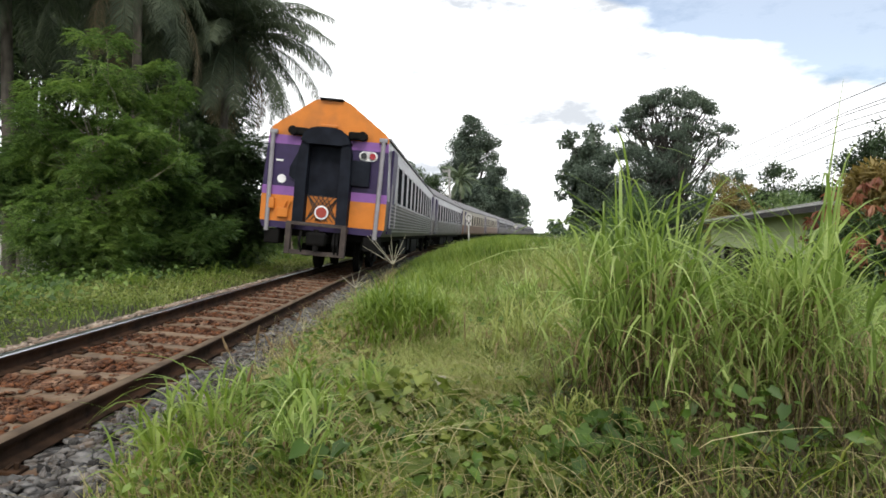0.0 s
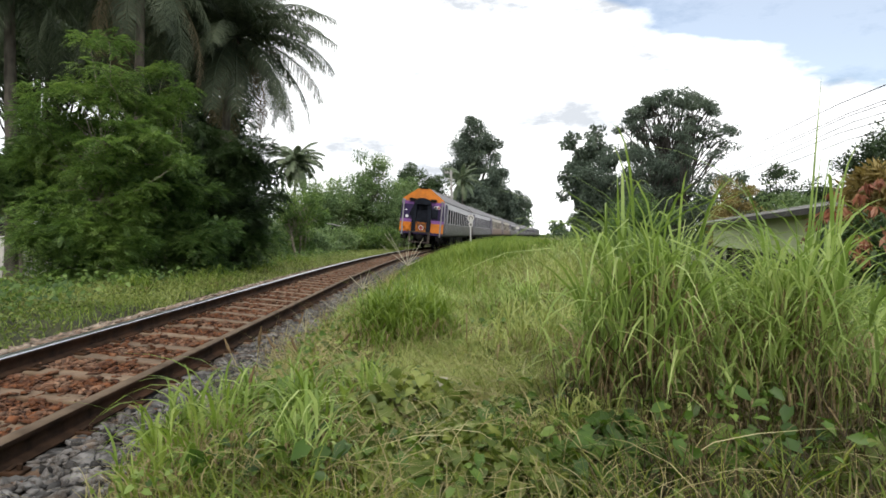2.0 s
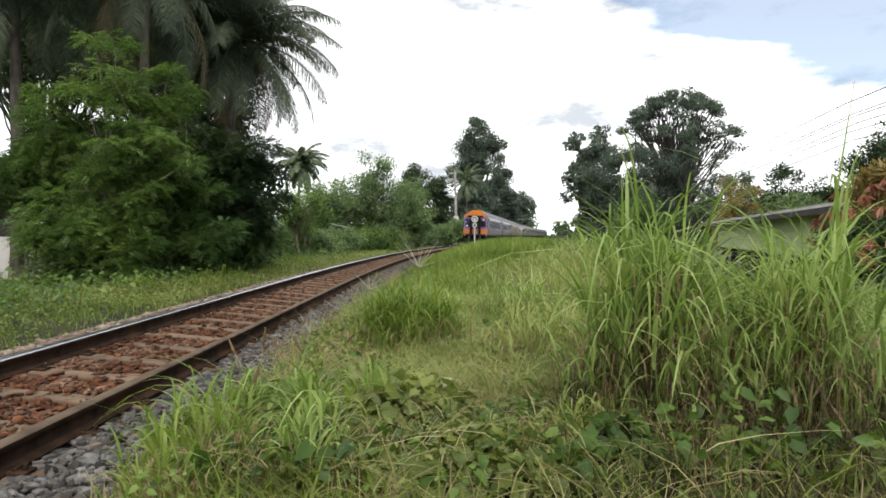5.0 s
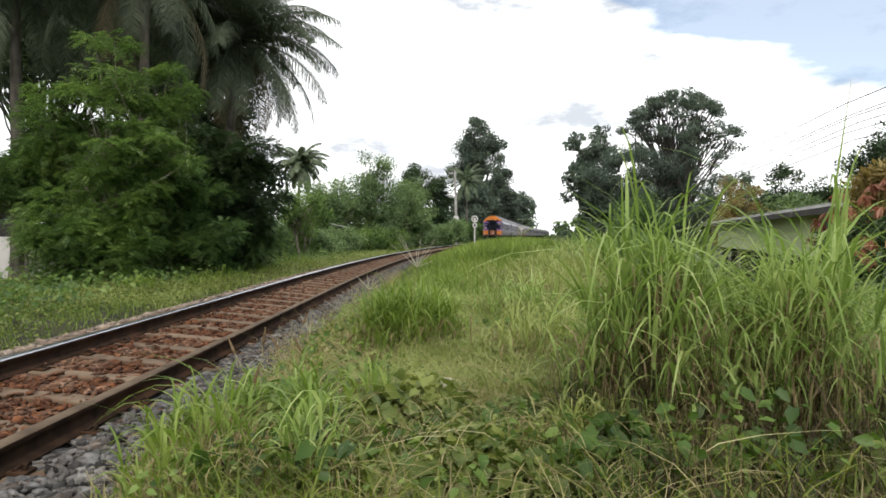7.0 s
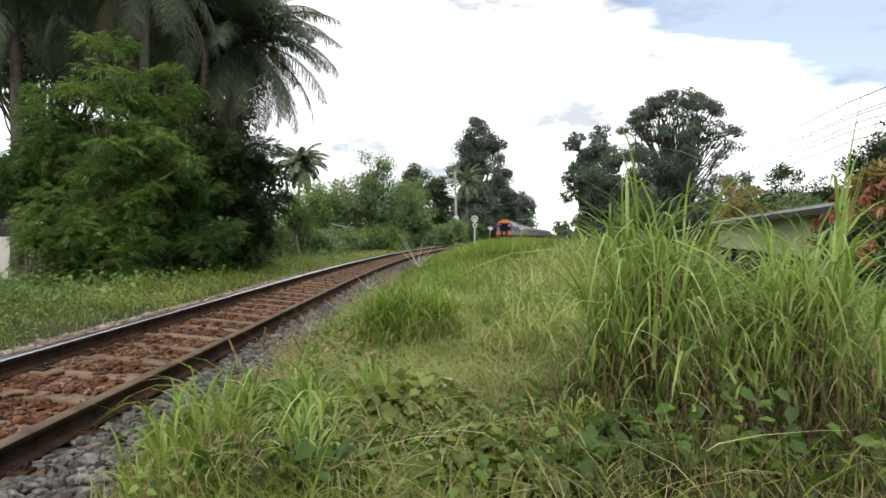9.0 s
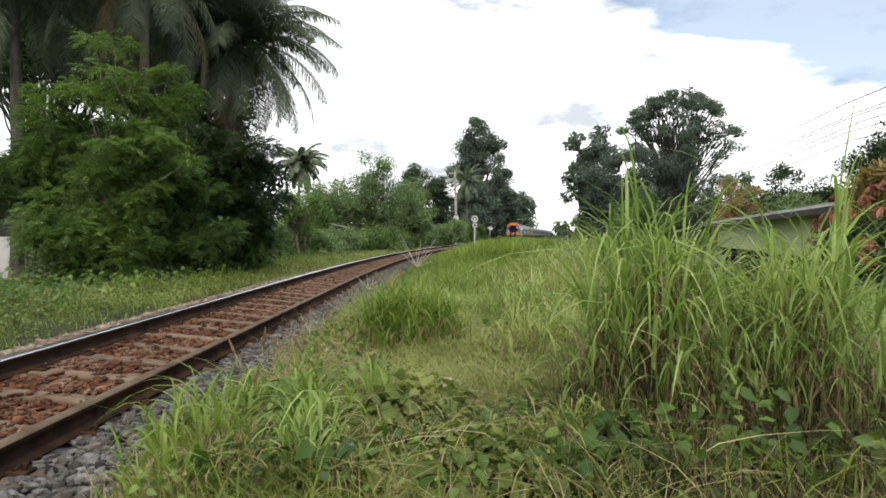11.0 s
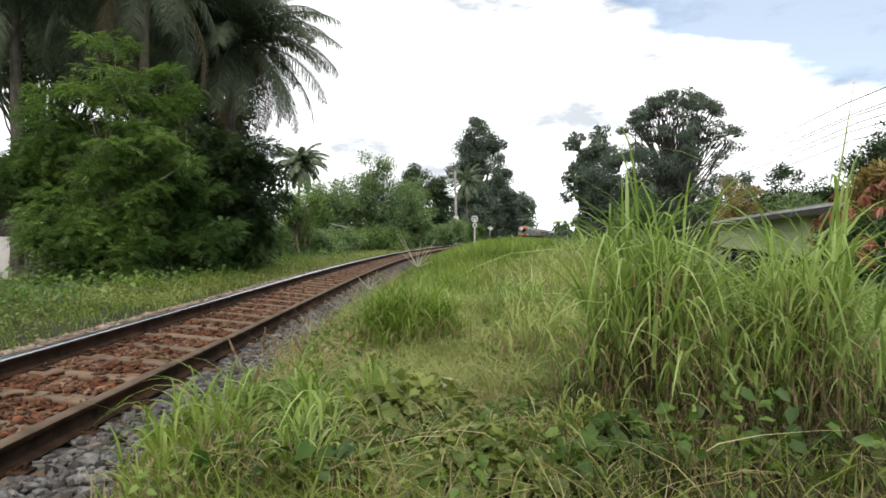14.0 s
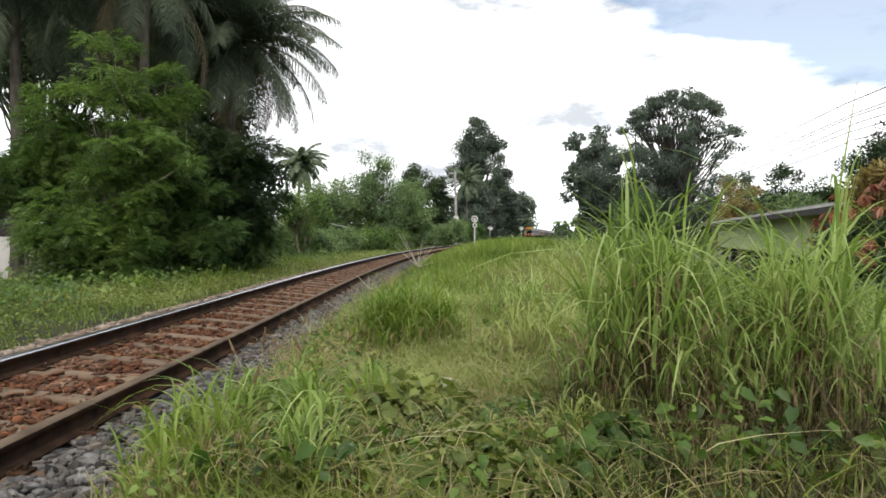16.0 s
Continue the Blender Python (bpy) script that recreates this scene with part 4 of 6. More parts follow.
def outside(P, rng):
    """Thins the grass out where creepers cover it."""
    keep = np.ones(len(P))
    for x, y, rx, ry, *_ in MOUNDS:
        r = ((P[:, 0] - x) / (rx * 1.15)) ** 2 + ((P[:, 1] - y) / (ry * 1.15)) ** 2
        keep = np.where(r < 1, 0.22, keep)
    keep = np.where((P[:, 0] > 0.75) & (P[:, 1] < 3.3), keep * 0.22, keep)
    return P[rng.random(len(P)) < keep]


def mounds():
    rng = np.random.default_rng(90)
    for i, (x, y, rx, ry, h, n, size) in enumerate(MOUNDS):
        n = int(n * 1.35)
        r = np.sqrt(rng.random(n)) * 1.1
        a = rng.uniform(0, 2 * np.pi, n)
        px, py = x + rx * r * np.cos(a), y + ry * r * np.sin(a)
        lump = 0.75 + 0.35 * ripple(px * 3, py * 3, 0.5)
        pz = ground_z(px, py) + 1.2 * h * np.clip(1 - 0.7 * r * r, 0.1, 1) * lump * rng.random(n) ** 0.35
        out = np.stack([np.cos(a) * r, np.sin(a) * r - 0.3, 0.9 - 0.5 * r], -1)
        b = rng.uniform(0, 2 * np.pi, n)
        D = np.stack([np.cos(b), np.sin(b) - 0.3, rng.uniform(-0.9, 0.0, n)], -1)
        C = np.stack([px, py, pz], -1)
        v, f = broad_leaves(C, D, out + rng.normal(0, 0.35, (n, 3)), size * rng.uniform(0.5, 1.55, n), 0.8)
        # runners under the leaves
        k = n // 5
        Q = np.stack([px[:k], py[:k], pz[:k] - h * 0.6], -1)
        s_, g_ = blades(Q, np.full(k, h * 0.7), np.full(k, 0.004), rng.uniform(0, 2 * np.pi, k), rng.uniform(0.2, 1.4, k), np.zeros(k), 900 + i)
        stuff("creeper_mound", [(v, f), (s_, g_)], M["creeper_light" if i in (0, 2, 4, 9) else "weed"], "mound of broad heart-shaped creeper leaves on the bank", "creeper")
    # straw lying over the weeds
    n = 1100
    y = 2.0 + 2.6 * rng.random(n)
    x = -0.9 + 1.9 * rng.random(n)
    P = np.stack([x, y, ground_z(x, y) + rng.uniform(0.03, 0.26, n)], -1)
    stuff("fallen_straw", blades(P, rng.uniform(0.04, 0.16, n), rng.uniform(0.003, 0.006, n), rng.uniform(0, 2 * np.pi, n), rng.uniform(1.2, 4.5, n), rng.uniform(0.3, 1.2, n), 91),
          M["grass_dry"], "bleached straw lying across the weeds", "straw")
    # dead matter low on the bank beneath the tall grass, darkened for shade
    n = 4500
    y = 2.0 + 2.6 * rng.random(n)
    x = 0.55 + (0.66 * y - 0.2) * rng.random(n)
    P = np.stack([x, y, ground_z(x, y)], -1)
    stuff("dead_grass_shaded", blades(P, rng.uniform(0.1, 0.42, n), rng.uniform(0.003, 0.007, n), rng.uniform(0, 2 * np.pi, n), rng.uniform(0.1, 1.2, n), rng.uniform(0.0, 1.0, n), 92),
          M["grass_dead_shaded"], "brown dead grass under the tall green grass, darkened for shade", "grass")


# fields of grass
def build_grass():
    rng = np.random.default_rng(11)

    edge = lambda y: line_x(y) + 1.12 + 0.22 * np.sin(y * 2.3) + 0.12 * np.sin(y * 5.1)
    P = outside(patchy(field(rng, 62000, 1.5, 9, 1.15, edge, lambda y: 0.74 * y + 0.8), 0.45, 0.25, rng), rng)
    n = len(P)
    k = mound(P) * (0.55 + 0.6 * smooth(-2.2, 0.8, P[:, 0]))
    stuff("verge_grass", blades(P, rng.uniform(0.12, 0.46, n) * k, rng.uniform(0.004, 0.011, n), rng.uniform(0, 2 * np.pi, n), rng.uniform(0.25, 1.1, n), rng.uniform(0.1, 0.65, n), 12),
          M["grass"], "green wayside grass on the bank beside the track", "grass")
    P = patchy(field(rng, 60000, 8, 24, 1.2, edge, lambda y: 0.72 * y + 1), 0.8, 0.3, rng)
    n = len(P)
    k = mound(P) * (0.45 + 0.85 * smooth(1.2, 3.2, P[:, 0] - line_x(P[:, 1])))
    stuff("verge_grass", blades(P, rng.uniform(0.2, 0.6, n) * k, rng.uniform(0.006, 0.016, n), rng.uniform(0, 2 * np.pi, n), rng.uniform(0.2, 0.9, n), rng.uniform(0.1, 0.5, n), 13),
          M["grass_far"], "green wayside grass further along the bank", "grass")
    P = field(rng, 52000, 20, 75, 1.4, lambda y: line_x(y) + 1.7, lambda y: line_x(y) + 14)
    n = len(P)
    k = 0.45 + 0.75 * smooth(1.8, 3.4, P[:, 0] - line_x(P[:, 1]))
    stuff("verge_grass", blades(P, rng.uniform(0.35, 0.8, n) * k, rng.uniform(0.014, 0.03, n), rng.uniform(0, 2 * np.pi, n), rng.uniform(0.2, 0.6, n), rng.uniform(0.1, 0.3, n), 14),
          M["grass_far"], "bright green grass on the bank along the curve", "grass")
    # dry straw among the green
    P = outside(patchy(field(rng, 26000, 1.6, 12, 1.2, lambda y: line_x(y) + 1.0, lambda y: 0.72 * y + 0.6), 0.8, 0.2, rng), rng)
    n = len(P)
    stuff("dry_grass", blades(P, rng.uniform(0.12, 0.42, n) * (0.5 + 0.6 * smooth(-2.2, 0.8, P[:, 0])), rng.uniform(0.003, 0.007, n), rng.uniform(0, 2 * np.pi, n), rng.uniform(0.3, 1.2, n), rng.uniform(0.2, 0.7, n), 15),
          M["grass_dry"], "straw-coloured dry grass among the green", "grass")
    # left verge
    P = patchy(field(rng, 46000, 4.5, 60, 1.35, lambda y: line_x(y) - 8.0, lambda y: line_x(y) - 1.38), 0.8, 0.35, rng)
    n = len(P)
    stuff("verge_grass", blades(P, rng.uniform(0.08, 0.34, n) * mound(P), rng.uniform(0.006, 0.014, n), rng.uniform(0, 2 * np.pi, n), rng.uniform(0.2, 0.9, n), rng.uniform(0.1, 0.5, n), 16),
          M["grass_far"], "low green grass and weeds between the track and the trees", "grass")


    P = patchy(field(rng, 26000, 10, 42, 1.2, lambda y: line_x(y) - 5.5, lambda y: line_x(y) - 1.5), 1.1, 0.2, rng)
    n = len(P)
    stuff("verge_grass", blades(P, rng.uniform(0.14, 0.42, n) * mound(P), rng.uniform(0.008, 0.018, n), rng.uniform(0, 2 * np.pi, n), rng.uniform(0.3, 1.1, n), rng.uniform(0.1, 0.6, n), 17),
          M["grass_pale"], "yellow-green grass along the far shoulder of the track", "grass")


def creeper(name, n, y0, y1, left, right, size, seed, label, mat="weed", high=0.28, power=1.0, keep=0.1, scale=0.5):
    rng = np.random.default_rng(seed)
    P = patchy(field(rng, n, y0, y1, power, left, right), scale, keep, rng)
    n = len(P)
    P[:, 2] += rng.random(n) ** 0.7 * high * mound(P)
    a = rng.uniform(0, 2 * np.pi, n)
    D = np.stack([np.cos(a), np.sin(a), rng.uniform(-0.9, 0.2, n)], -1)
    N = np.tile([0, -0.35, 1.0], (n, 1)) + rng.normal(0, 0.6, (n, 3))
    stuff(name, broad_leaves(P, D, N, size * rng.uniform(0.45, 1.4, n), 0.72), M[mat], label, "weeds")


def cane(px, py, ang, H, seed, wide=1.0):
    """Stems with long arching leaves, rooted at the given places."""
    rng = np.random.default_rng(seed)
    n = len(px)
    P = np.stack([px, py, ground_z(px, py) - 0.02], -1)
    pieces = [blades(P, H * 0.8, rng.uniform(0.005, 0.009, n), ang, rng.uniform(0.05, 0.28, n), rng.uniform(0, 0.08, n), seed + 1)]
    for j in range(4):
        t = rng.uniform(0.42, 0.85, n)
        Q = P + np.stack([np.cos(ang) * H * 0.15 * t ** 1.8, np.sin(ang) * H * 0.15 * t ** 1.8, H * 0.8 * t], -1)
        a2 = ang + rng.normal(0, 1.3, n)
        pieces.append(blades(Q, H * rng.uniform(0.28, 0.62, n), wide * rng.uniform(0.010, 0.024, n), a2, rng.uniform(0.25, 1.15, n), rng.uniform(0.2, 1.15, n), seed + 3 + j,
                             (0, 0.2, 0.42, 0.62, 0.8, 0.92, 1.0)))
    return join_np(pieces)


def tall_clump(x, y, rx, ry, n, h0, h1, seed, label, mat="grass_tall", wide=1.0):
    """A clump of tall cane grass."""
    rng = np.random.default_rng(seed + 500)
    px, py = x + rng.normal(0, rx, n), y + rng.normal(0, ry, n)
    H = rng.uniform(h0, h1, n) * np.exp(-0.13 * ((px - x) ** 2 / rx ** 2 + (py - y) ** 2 / ry ** 2))
    ang = np.arctan2(py - y + rng.normal(0, 0.3, n), px - x + rng.normal(0, 0.3, n))
    th = stuff("tall_grass_clump", cane(px, py, ang, H, seed, wide), M[mat], label, "tall grass")
    # dead leaves at the foot of the clump
    k = int(n * 5.0)
    qx, qy = x + rng.normal(0, rx, k), y + rng.normal(0, ry, k)
    Q = np.stack([qx, qy, ground_z(qx, qy) + rng.uniform(0, 0.6 * h0, k)], -1)
    stuff("withered_grass", blades(Q, rng.uniform(0.15, 0.45, k) * h0, rng.uniform(0.003, 0.011, k), rng.uniform(0, 2 * np.pi, k), rng.uniform(0.1, 1.1, k), rng.uniform(0.2, 1.9, k), seed + 8),
          M["withered"], "withered straw-brown leaves hanging in the tall grass", "grass")
    # Darker dead leaves carry the shade of the clump's foot in their colour.
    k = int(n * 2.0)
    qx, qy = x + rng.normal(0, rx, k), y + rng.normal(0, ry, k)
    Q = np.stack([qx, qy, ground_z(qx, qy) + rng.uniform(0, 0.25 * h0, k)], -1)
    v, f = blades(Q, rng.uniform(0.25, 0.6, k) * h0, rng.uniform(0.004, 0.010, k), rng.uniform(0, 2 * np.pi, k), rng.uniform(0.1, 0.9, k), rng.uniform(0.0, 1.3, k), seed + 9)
    stuff("dead_grass_shaded", (v, f), M["grass_dead_shaded"], "dead straw leaves at the foot of the tall grass, darkened for shade", "grass")
    return th


build_grass()
mounds()


def more_grass():
    """Fine pale grass in the middle of the bank, and plain grass round and behind the camera."""
    rng = np.random.default_rng(19)
    P = patchy(field(rng, 60000, 3.6, 9, 1.1, lambda y: -0.35 + 0.0 * y, lambda y: 0.2 * y + 0.3), 0.6, 0.5, rng)
    n = len(P)
    stuff("pale_grass", blades(P, rng.uniform(0.16, 0.42, n), rng.uniform(0.003, 0.007, n), rng.uniform(0, 2 * np.pi, n), rng.uniform(0.3, 1.2, n), rng.uniform(0.1, 0.7, n), 20),
          M["grass_pale"], "fine yellow-green grass in the middle of the bank", "grass")
    P = field(rng, 9000, 3.45, 4.9, 1.0, lambda y: 0.0 * y + 0.05, lambda y: 0.27 * y + 0.1)
    n = len(P)
    for m_, a_, lb in (("grass_pale", 0.6, "fine yellow-green grass before the tall grass"), ("grass_dry", 0.4, "reddish straw before the tall grass")):
        k = int(n * a_)
        Q = P[:k]
        stuff("straw_grass", blades(Q, rng.uniform(0.12, 0.38, k), rng.uniform(0.003, 0.007, k), rng.uniform(0, 2 * np.pi, k), rng.uniform(0.4, 1.8, k), rng.uniform(0.2, 1.0, k), 29), M[m_], lb, "grass")
        P = P[::-1]
    P = field(rng, 26000, -7, 1.6, 1.0, lambda y: line_x(y) + 1.3, lambda y: 7.0 + 0 * y)
    n = len(P)
    stuff("verge_grass", blades(P, rng.uniform(0.1, 0.3, n), rng.uniform(0.006, 0.012, n), rng.uniform(0, 2 * np.pi, n), rng.uniform(0.25, 1.0, n), rng.uniform(0.1, 0.5, n), 24),
          M["grass"], "short green grass on the bank", "grass")
    P = field(rng, 20000, -7, 6, 1.0, lambda y: line_x(y) - 7.0, lambda y: line_x(y) - 1.4)
    n = len(P)
    stuff("verge_grass", blades(P, rng.uniform(0.12, 0.36, n), rng.uniform(0.008, 0.016, n), rng.uniform(0, 2 * np.pi, n), rng.uniform(0.25, 1.0, n), rng.uniform(0.1, 0.5, n), 25),
          M["grass_far"], "low green grass beside the track", "grass")
    P = patchy(field(rng, 9000, 2.0, 6.0, 1.0, lambda y: line_x(y) + 1.2, lambda y: line_x(y) + 2.6), 0.4, 0.2, rng)
    n = len(P)
    stuff("dry_grass", blades(P, rng.uniform(0.12, 0.34, n), rng.uniform(0.004, 0.008, n), rng.uniform(0, 2 * np.pi, n), rng.uniform(0.3, 1.3, n), rng.uniform(0.1, 0.8, n), 27),
          M["grass_dry"], "yellowed dry grass along the ballast edge", "grass")


more_grass()
creeper("creeper_weeds", 7000, 2.2, 6.5, lambda y: line_x(y) + 1.6, lambda y: 0.68 * y + 0.3, 0.062, 21, "broad-leaved green creepers in the grass", power=0.9, high=0.34)
creeper("small_weeds", 8000, 1.8, 7.5, lambda y: line_x(y) + 1.3, lambda y: 0.22 * y, 0.03, 23, "small-leaved yellowish weeds in the grass", mat="weed_pale", high=0.32, scale=0.35)
creeper("low_weeds", 60000, 5, 40, lambda y: line_x(y) - 8, lambda y: line_x(y) - 1.45, 0.04, 22, "low green weeds beside the trees", mat="creeper_light", high=0.34, keep=0.08, power=1.4, scale=0.9)
creeper("low_weeds", 14000, 7, 34, lambda y: line_x(y) - 8, lambda y: line_x(y) - 2.6, 0.085, 122, "bright trailing weeds heaped beside the trees", mat="leaf_bright", high=0.55, keep=0.0, power=1.3, scale=1.3)
CANE = "tall green cane grass with arching leaves on the bank"
for x, y, r, n, h0, h1, sd in ((0.84, 3.25, 0.11, 60, 0.85, 1.2, 31), (1.02, 3.2, 0.11, 75, 1.15, 1.6, 131), (1.20, 3.3, 0.12, 65, 0.9, 1.3, 231), (1.38, 3.25, 0.14, 70, 0.5, 0.72, 35),
                               (1.58, 3.3, 0.11, 65, 0.8, 1.15, 331), (1.76, 3.2, 0.11, 75, 1.05, 1.5, 36), (1.95, 3.4, 0.14, 65, 0.75, 1.1, 431), (2.25, 3.8, 0.25, 110, 0.55, 0.8, 37)):
    tall_clump(x, y, r, r * 1.2, n, h0, h1, sd, CANE, wide=0.9)
tall_clump(0.70, 3.0, 0.16, 0.10, 110, 0.26, 0.42, 139, "pale arching grass before the tall cane grass", "grass_pale", 0.6)
tall_clump(0.75, 4.7, 0.25, 0.3, 120, 0.5, 0.8, 39, "knee-high green grass tussock on the bank", "grass_pale", 0.7)
tall_clump(-0.28, 5.3, 0.21, 0.22, 620, 0.5, 0.82, 43, "low arching green grass tussock on the bank", "grass_far", 0.7)
tall_clump(-0.35, 7.4, 0.4, 0.5, 300, 0.35, 0.6, 44, "low arching green grass tussock on the bank", wide=0.6)
tall_clump(0.9, 6.9, 0.28, 0.3, 170, 0.45, 0.72, 143, "loose tussock of long arching grass on the bank", wide=0.7)
tall_clump(1.5, 8.5, 0.5, 0.7, 220, 0.6, 0.9, 45, CANE, "grass_pale", 0.7)
tall_clump(2.2, 11.5, 0.7, 1.0, 260, 0.75, 1.1, 46, CANE, "grass_pale", 0.8)
tall_clump(3.0, 6.0, 0.7, 0.6, 240, 0.5, 0.7, 47, CANE)
tall_clump(4.4, 7.0, 0.8, 0.8, 260, 0.5, 0.7, 48, CANE)
tall_clump(4.0, 15.0, 0.9, 1.5, 340, 0.9, 1.25, 49, CANE)
tall_clump(5.2, 11.0, 0.9, 1.5, 240, 0.5, 0.7, 50, CANE)



def edge_weeds():
    """Pale dry seed stalks leaning over the edge of the ballast."""
    rng = np.random.default_rng(66)
    pieces = []
    for i in range(70):
        y = 4.0 + 14 * rng.random() ** 1.3
        x = float(line_x(y)) + rng.uniform(0.95, 1.75)
        n = 14
        P = np.zeros((n, 3)) + np.array([x, y, float(ground_z(x, y))]) + rng.normal(0, 0.02, (n, 3)) * np.array([1, 1, 0])
        pieces.append(blades(P, rng.uniform(0.15, 0.5, n), rng.uniform(0.003, 0.006, n), rng.uniform(0, 2 * np.pi, n), rng.uniform(0.2, 1.3, n), rng.uniform(0, 0.5, n), 700 + i))
    stuff("dry_edge_weeds", pieces, M["grass_dry"], "pale dry seed stalks along the edge of the ballast", "weeds")


edge_weeds()
rng_v = random.Random(21)
for i in range(12):
    vy = 9.0 + 1.5 * i + rng_v.uniform(-0.5, 0.5)
    vx = float(line_x(vy)) - rng_v.uniform(2.4, 4.8)
    tall_clump(vx, vy, rng_v.uniform(0.2, 0.5), rng_v.uniform(0.2, 0.5), 90, 0.28, 0.55, 1000 + 20 * i, "grass tussock among the weeds beside the trees", "grass_far", 0.9)
rng_c = random.Random(3)
for i in range(9):
    tall_clump(-1.2 + 0.10 * i + rng_c.uniform(-0.1, 0.1), 2.5 + rng_c.uniform(-0.25, 0.9), 0.08, 0.08, 26, 0.35, 0.6, 600 + 20 * i, "broad-bladed arching grass on the edge of the bank", "grass_tall" if i % 2 else "grass_far", 0.8)

# trees and bushes left of the track
tree("feathery_tree", "bright green feathery-leaved small tree beside the track", -7.2, 14.2, 5.6, (1.75, 1.2, 2.5), M["leaf_bright"], M["pale_bark"], 51, 70, 0.42, 5200, 0.075, 0.45, 0.06, 0.55, "spray", flat=0.28, hollow=0.35)
tree("feathery_bush", "mid green feathery bush at the foot of the trees", -7.2, 15.8, 3.5, (2.2, 1.0, 1.7), M["leaf_mid"], M["bark"], 56, 60, 0.45, 5000, 0.08, 0.45, 0.05, 0.45, "spray", flat=0.32, hollow=0.3, category="bush")
tree("feathery_bush", "mid green feathery bush at the foot of the trees", -9.9, 15.6, 3.3, (1.1, 0.8, 0.85), M["leaf_mid"], M["bark"], 57, 40, 0.42, 3400, 0.08, 0.45, 0.05, 0.45, "spray", flat=0.5, hollow=0.3, category="bush")
# The shade on this bush is put into its darker leaf colour.
tree("dense_bush", "dense bush beside the track, its shade put into darker green leaves", -5.9, 17.6, 4.3, (1.6, 1.2, 2.1), M["leaf_dark"], M["dark_bark"], 52, 80, 0.46, 7600, 0.08, 0.4, 0.06, 0.4, "spray", flat=0.3, category="bush", hollow=0.35)
tree("feathery_tree", "bright green feathery-leaved small tree beside the palms", -6.5, 15.6, 5.5, (0.7, 0.7, 1.7), M["leaf_bright"], M["pale_bark"], 151, 18, 0.34, 1300, 0.075, 0.45, 0.05, 0.55, "spray", flat=0.4, hollow=0.3)
tree("dense_bush", "dense dark green bush under the palms", -8.7, 18.5, 4.4, (2.2, 1.4, 2.2), M["leaf_mid"], M["bark"], 53, 70, 0.62, 20000, 0.13, 0.4, 0.1, 0.4, flat=0.7, category="bush", hollow=0.3)
tree("dense_bush", "dark green bush beside the track", -7.6, 24.0, 3.3, (1.4, 1.4, 1.6), M["leaf_dark"], M["dark_bark"], 58, 40, 0.65, 14000, 0.13, 0.4, 0.08, 0.4, flat=0.7, category="bush", hollow=0.3)
tree("shade_tree", "dark broad-leaved tree behind the bushes", -13.2, 26, 5.8, (3.2, 2.5, 2.7), M["leaf_dark"], M["dark_bark"], 54, 60, 0.8, 18000, 0.24, 0.5, 0.2, 0.4, low=0.0, hollow=0.3)
tree("shade_tree", "dark broad-leaved tree behind the bushes", -9.4, 25, 7.0, (3.0, 2.0, 3.4), M["leaf_dark"], M["dark_bark"], 55, 64, 0.75, 22000, 0.2, 0.5, 0.15, 0.4, hollow=0.3)
# Next tree is added out of view, to cast shade on the palms.
tree("shade_tree", "tall unseen tree added above the view to shade the palms", -12.8, 16.2, 14.5, (5.0, 3.6, 3.4), M["leaf_dark"], M["dark_bark"], 59, 90, 1.2, 26000, 0.26, 0.5, 0.22, 0.5, hollow=0.3)
tree("shade_tree", "dark broad-leaved tree far behind the palms", -17.5, 29, 14.5, (5.0, 3, 3.6), M["leaf_dark"], M["dark_bark"], 67, 80, 1.2, 24000, 0.28, 0.5, 0.2, 0.4, hollow=0.3)
tree("shade_tree", "dark broad-leaved tree far behind the palms", -11.8, 28, 12.8, (4.2, 2.5, 3.2), M["leaf_dark"], M["dark_bark"], 68, 80, 1.1, 24000, 0.26, 0.5, 0.2, 0.4, hollow=0.3)
PALM = "tall coconut palm with drooping grey-green fronds"
palm("coconut_palm", PALM, -6.75, 20.0, 7.1, 3.35, 72, 61, (0.6, 0), leaflets=96, dry=3, width=0.036, hang=1.0)
palm("coconut_palm", PALM, -10.8, 22.8, 9.6, 3.9, 46, 62, (0.2, 0), 0.17, leaflets=90, dry=1, width=0.03)
palm("coconut_palm", PALM, -7.9, 17.2, 8.3, 3.5, 44, 66, (0.2, 0), 0.14, leaflets=90, dry=3, width=0.03)
palm("coconut_palm", PALM, -10.95, 16.9, 7.8, 3.4, 40, 63, (0.0, 0), 0.17, leaflets=96, dry=0, width=0.03)
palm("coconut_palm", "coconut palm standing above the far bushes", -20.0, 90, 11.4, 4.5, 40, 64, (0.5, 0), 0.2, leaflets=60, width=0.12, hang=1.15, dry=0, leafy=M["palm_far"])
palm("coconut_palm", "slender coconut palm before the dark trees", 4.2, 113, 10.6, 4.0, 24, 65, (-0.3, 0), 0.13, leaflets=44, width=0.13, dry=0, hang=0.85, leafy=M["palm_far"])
tree("light_green_tree", "light green small tree with pale twisted trunks", -6.9, 32.5, 4.1, (1.5, 1.2, 2.0), M["leaf_bright"], M["pale_bark"], 71, 54, 0.42, 9000, 0.15, 0.32, 0.08, 0.5, trunks=3, hollow=0.3)
rng_b = random.Random(8)
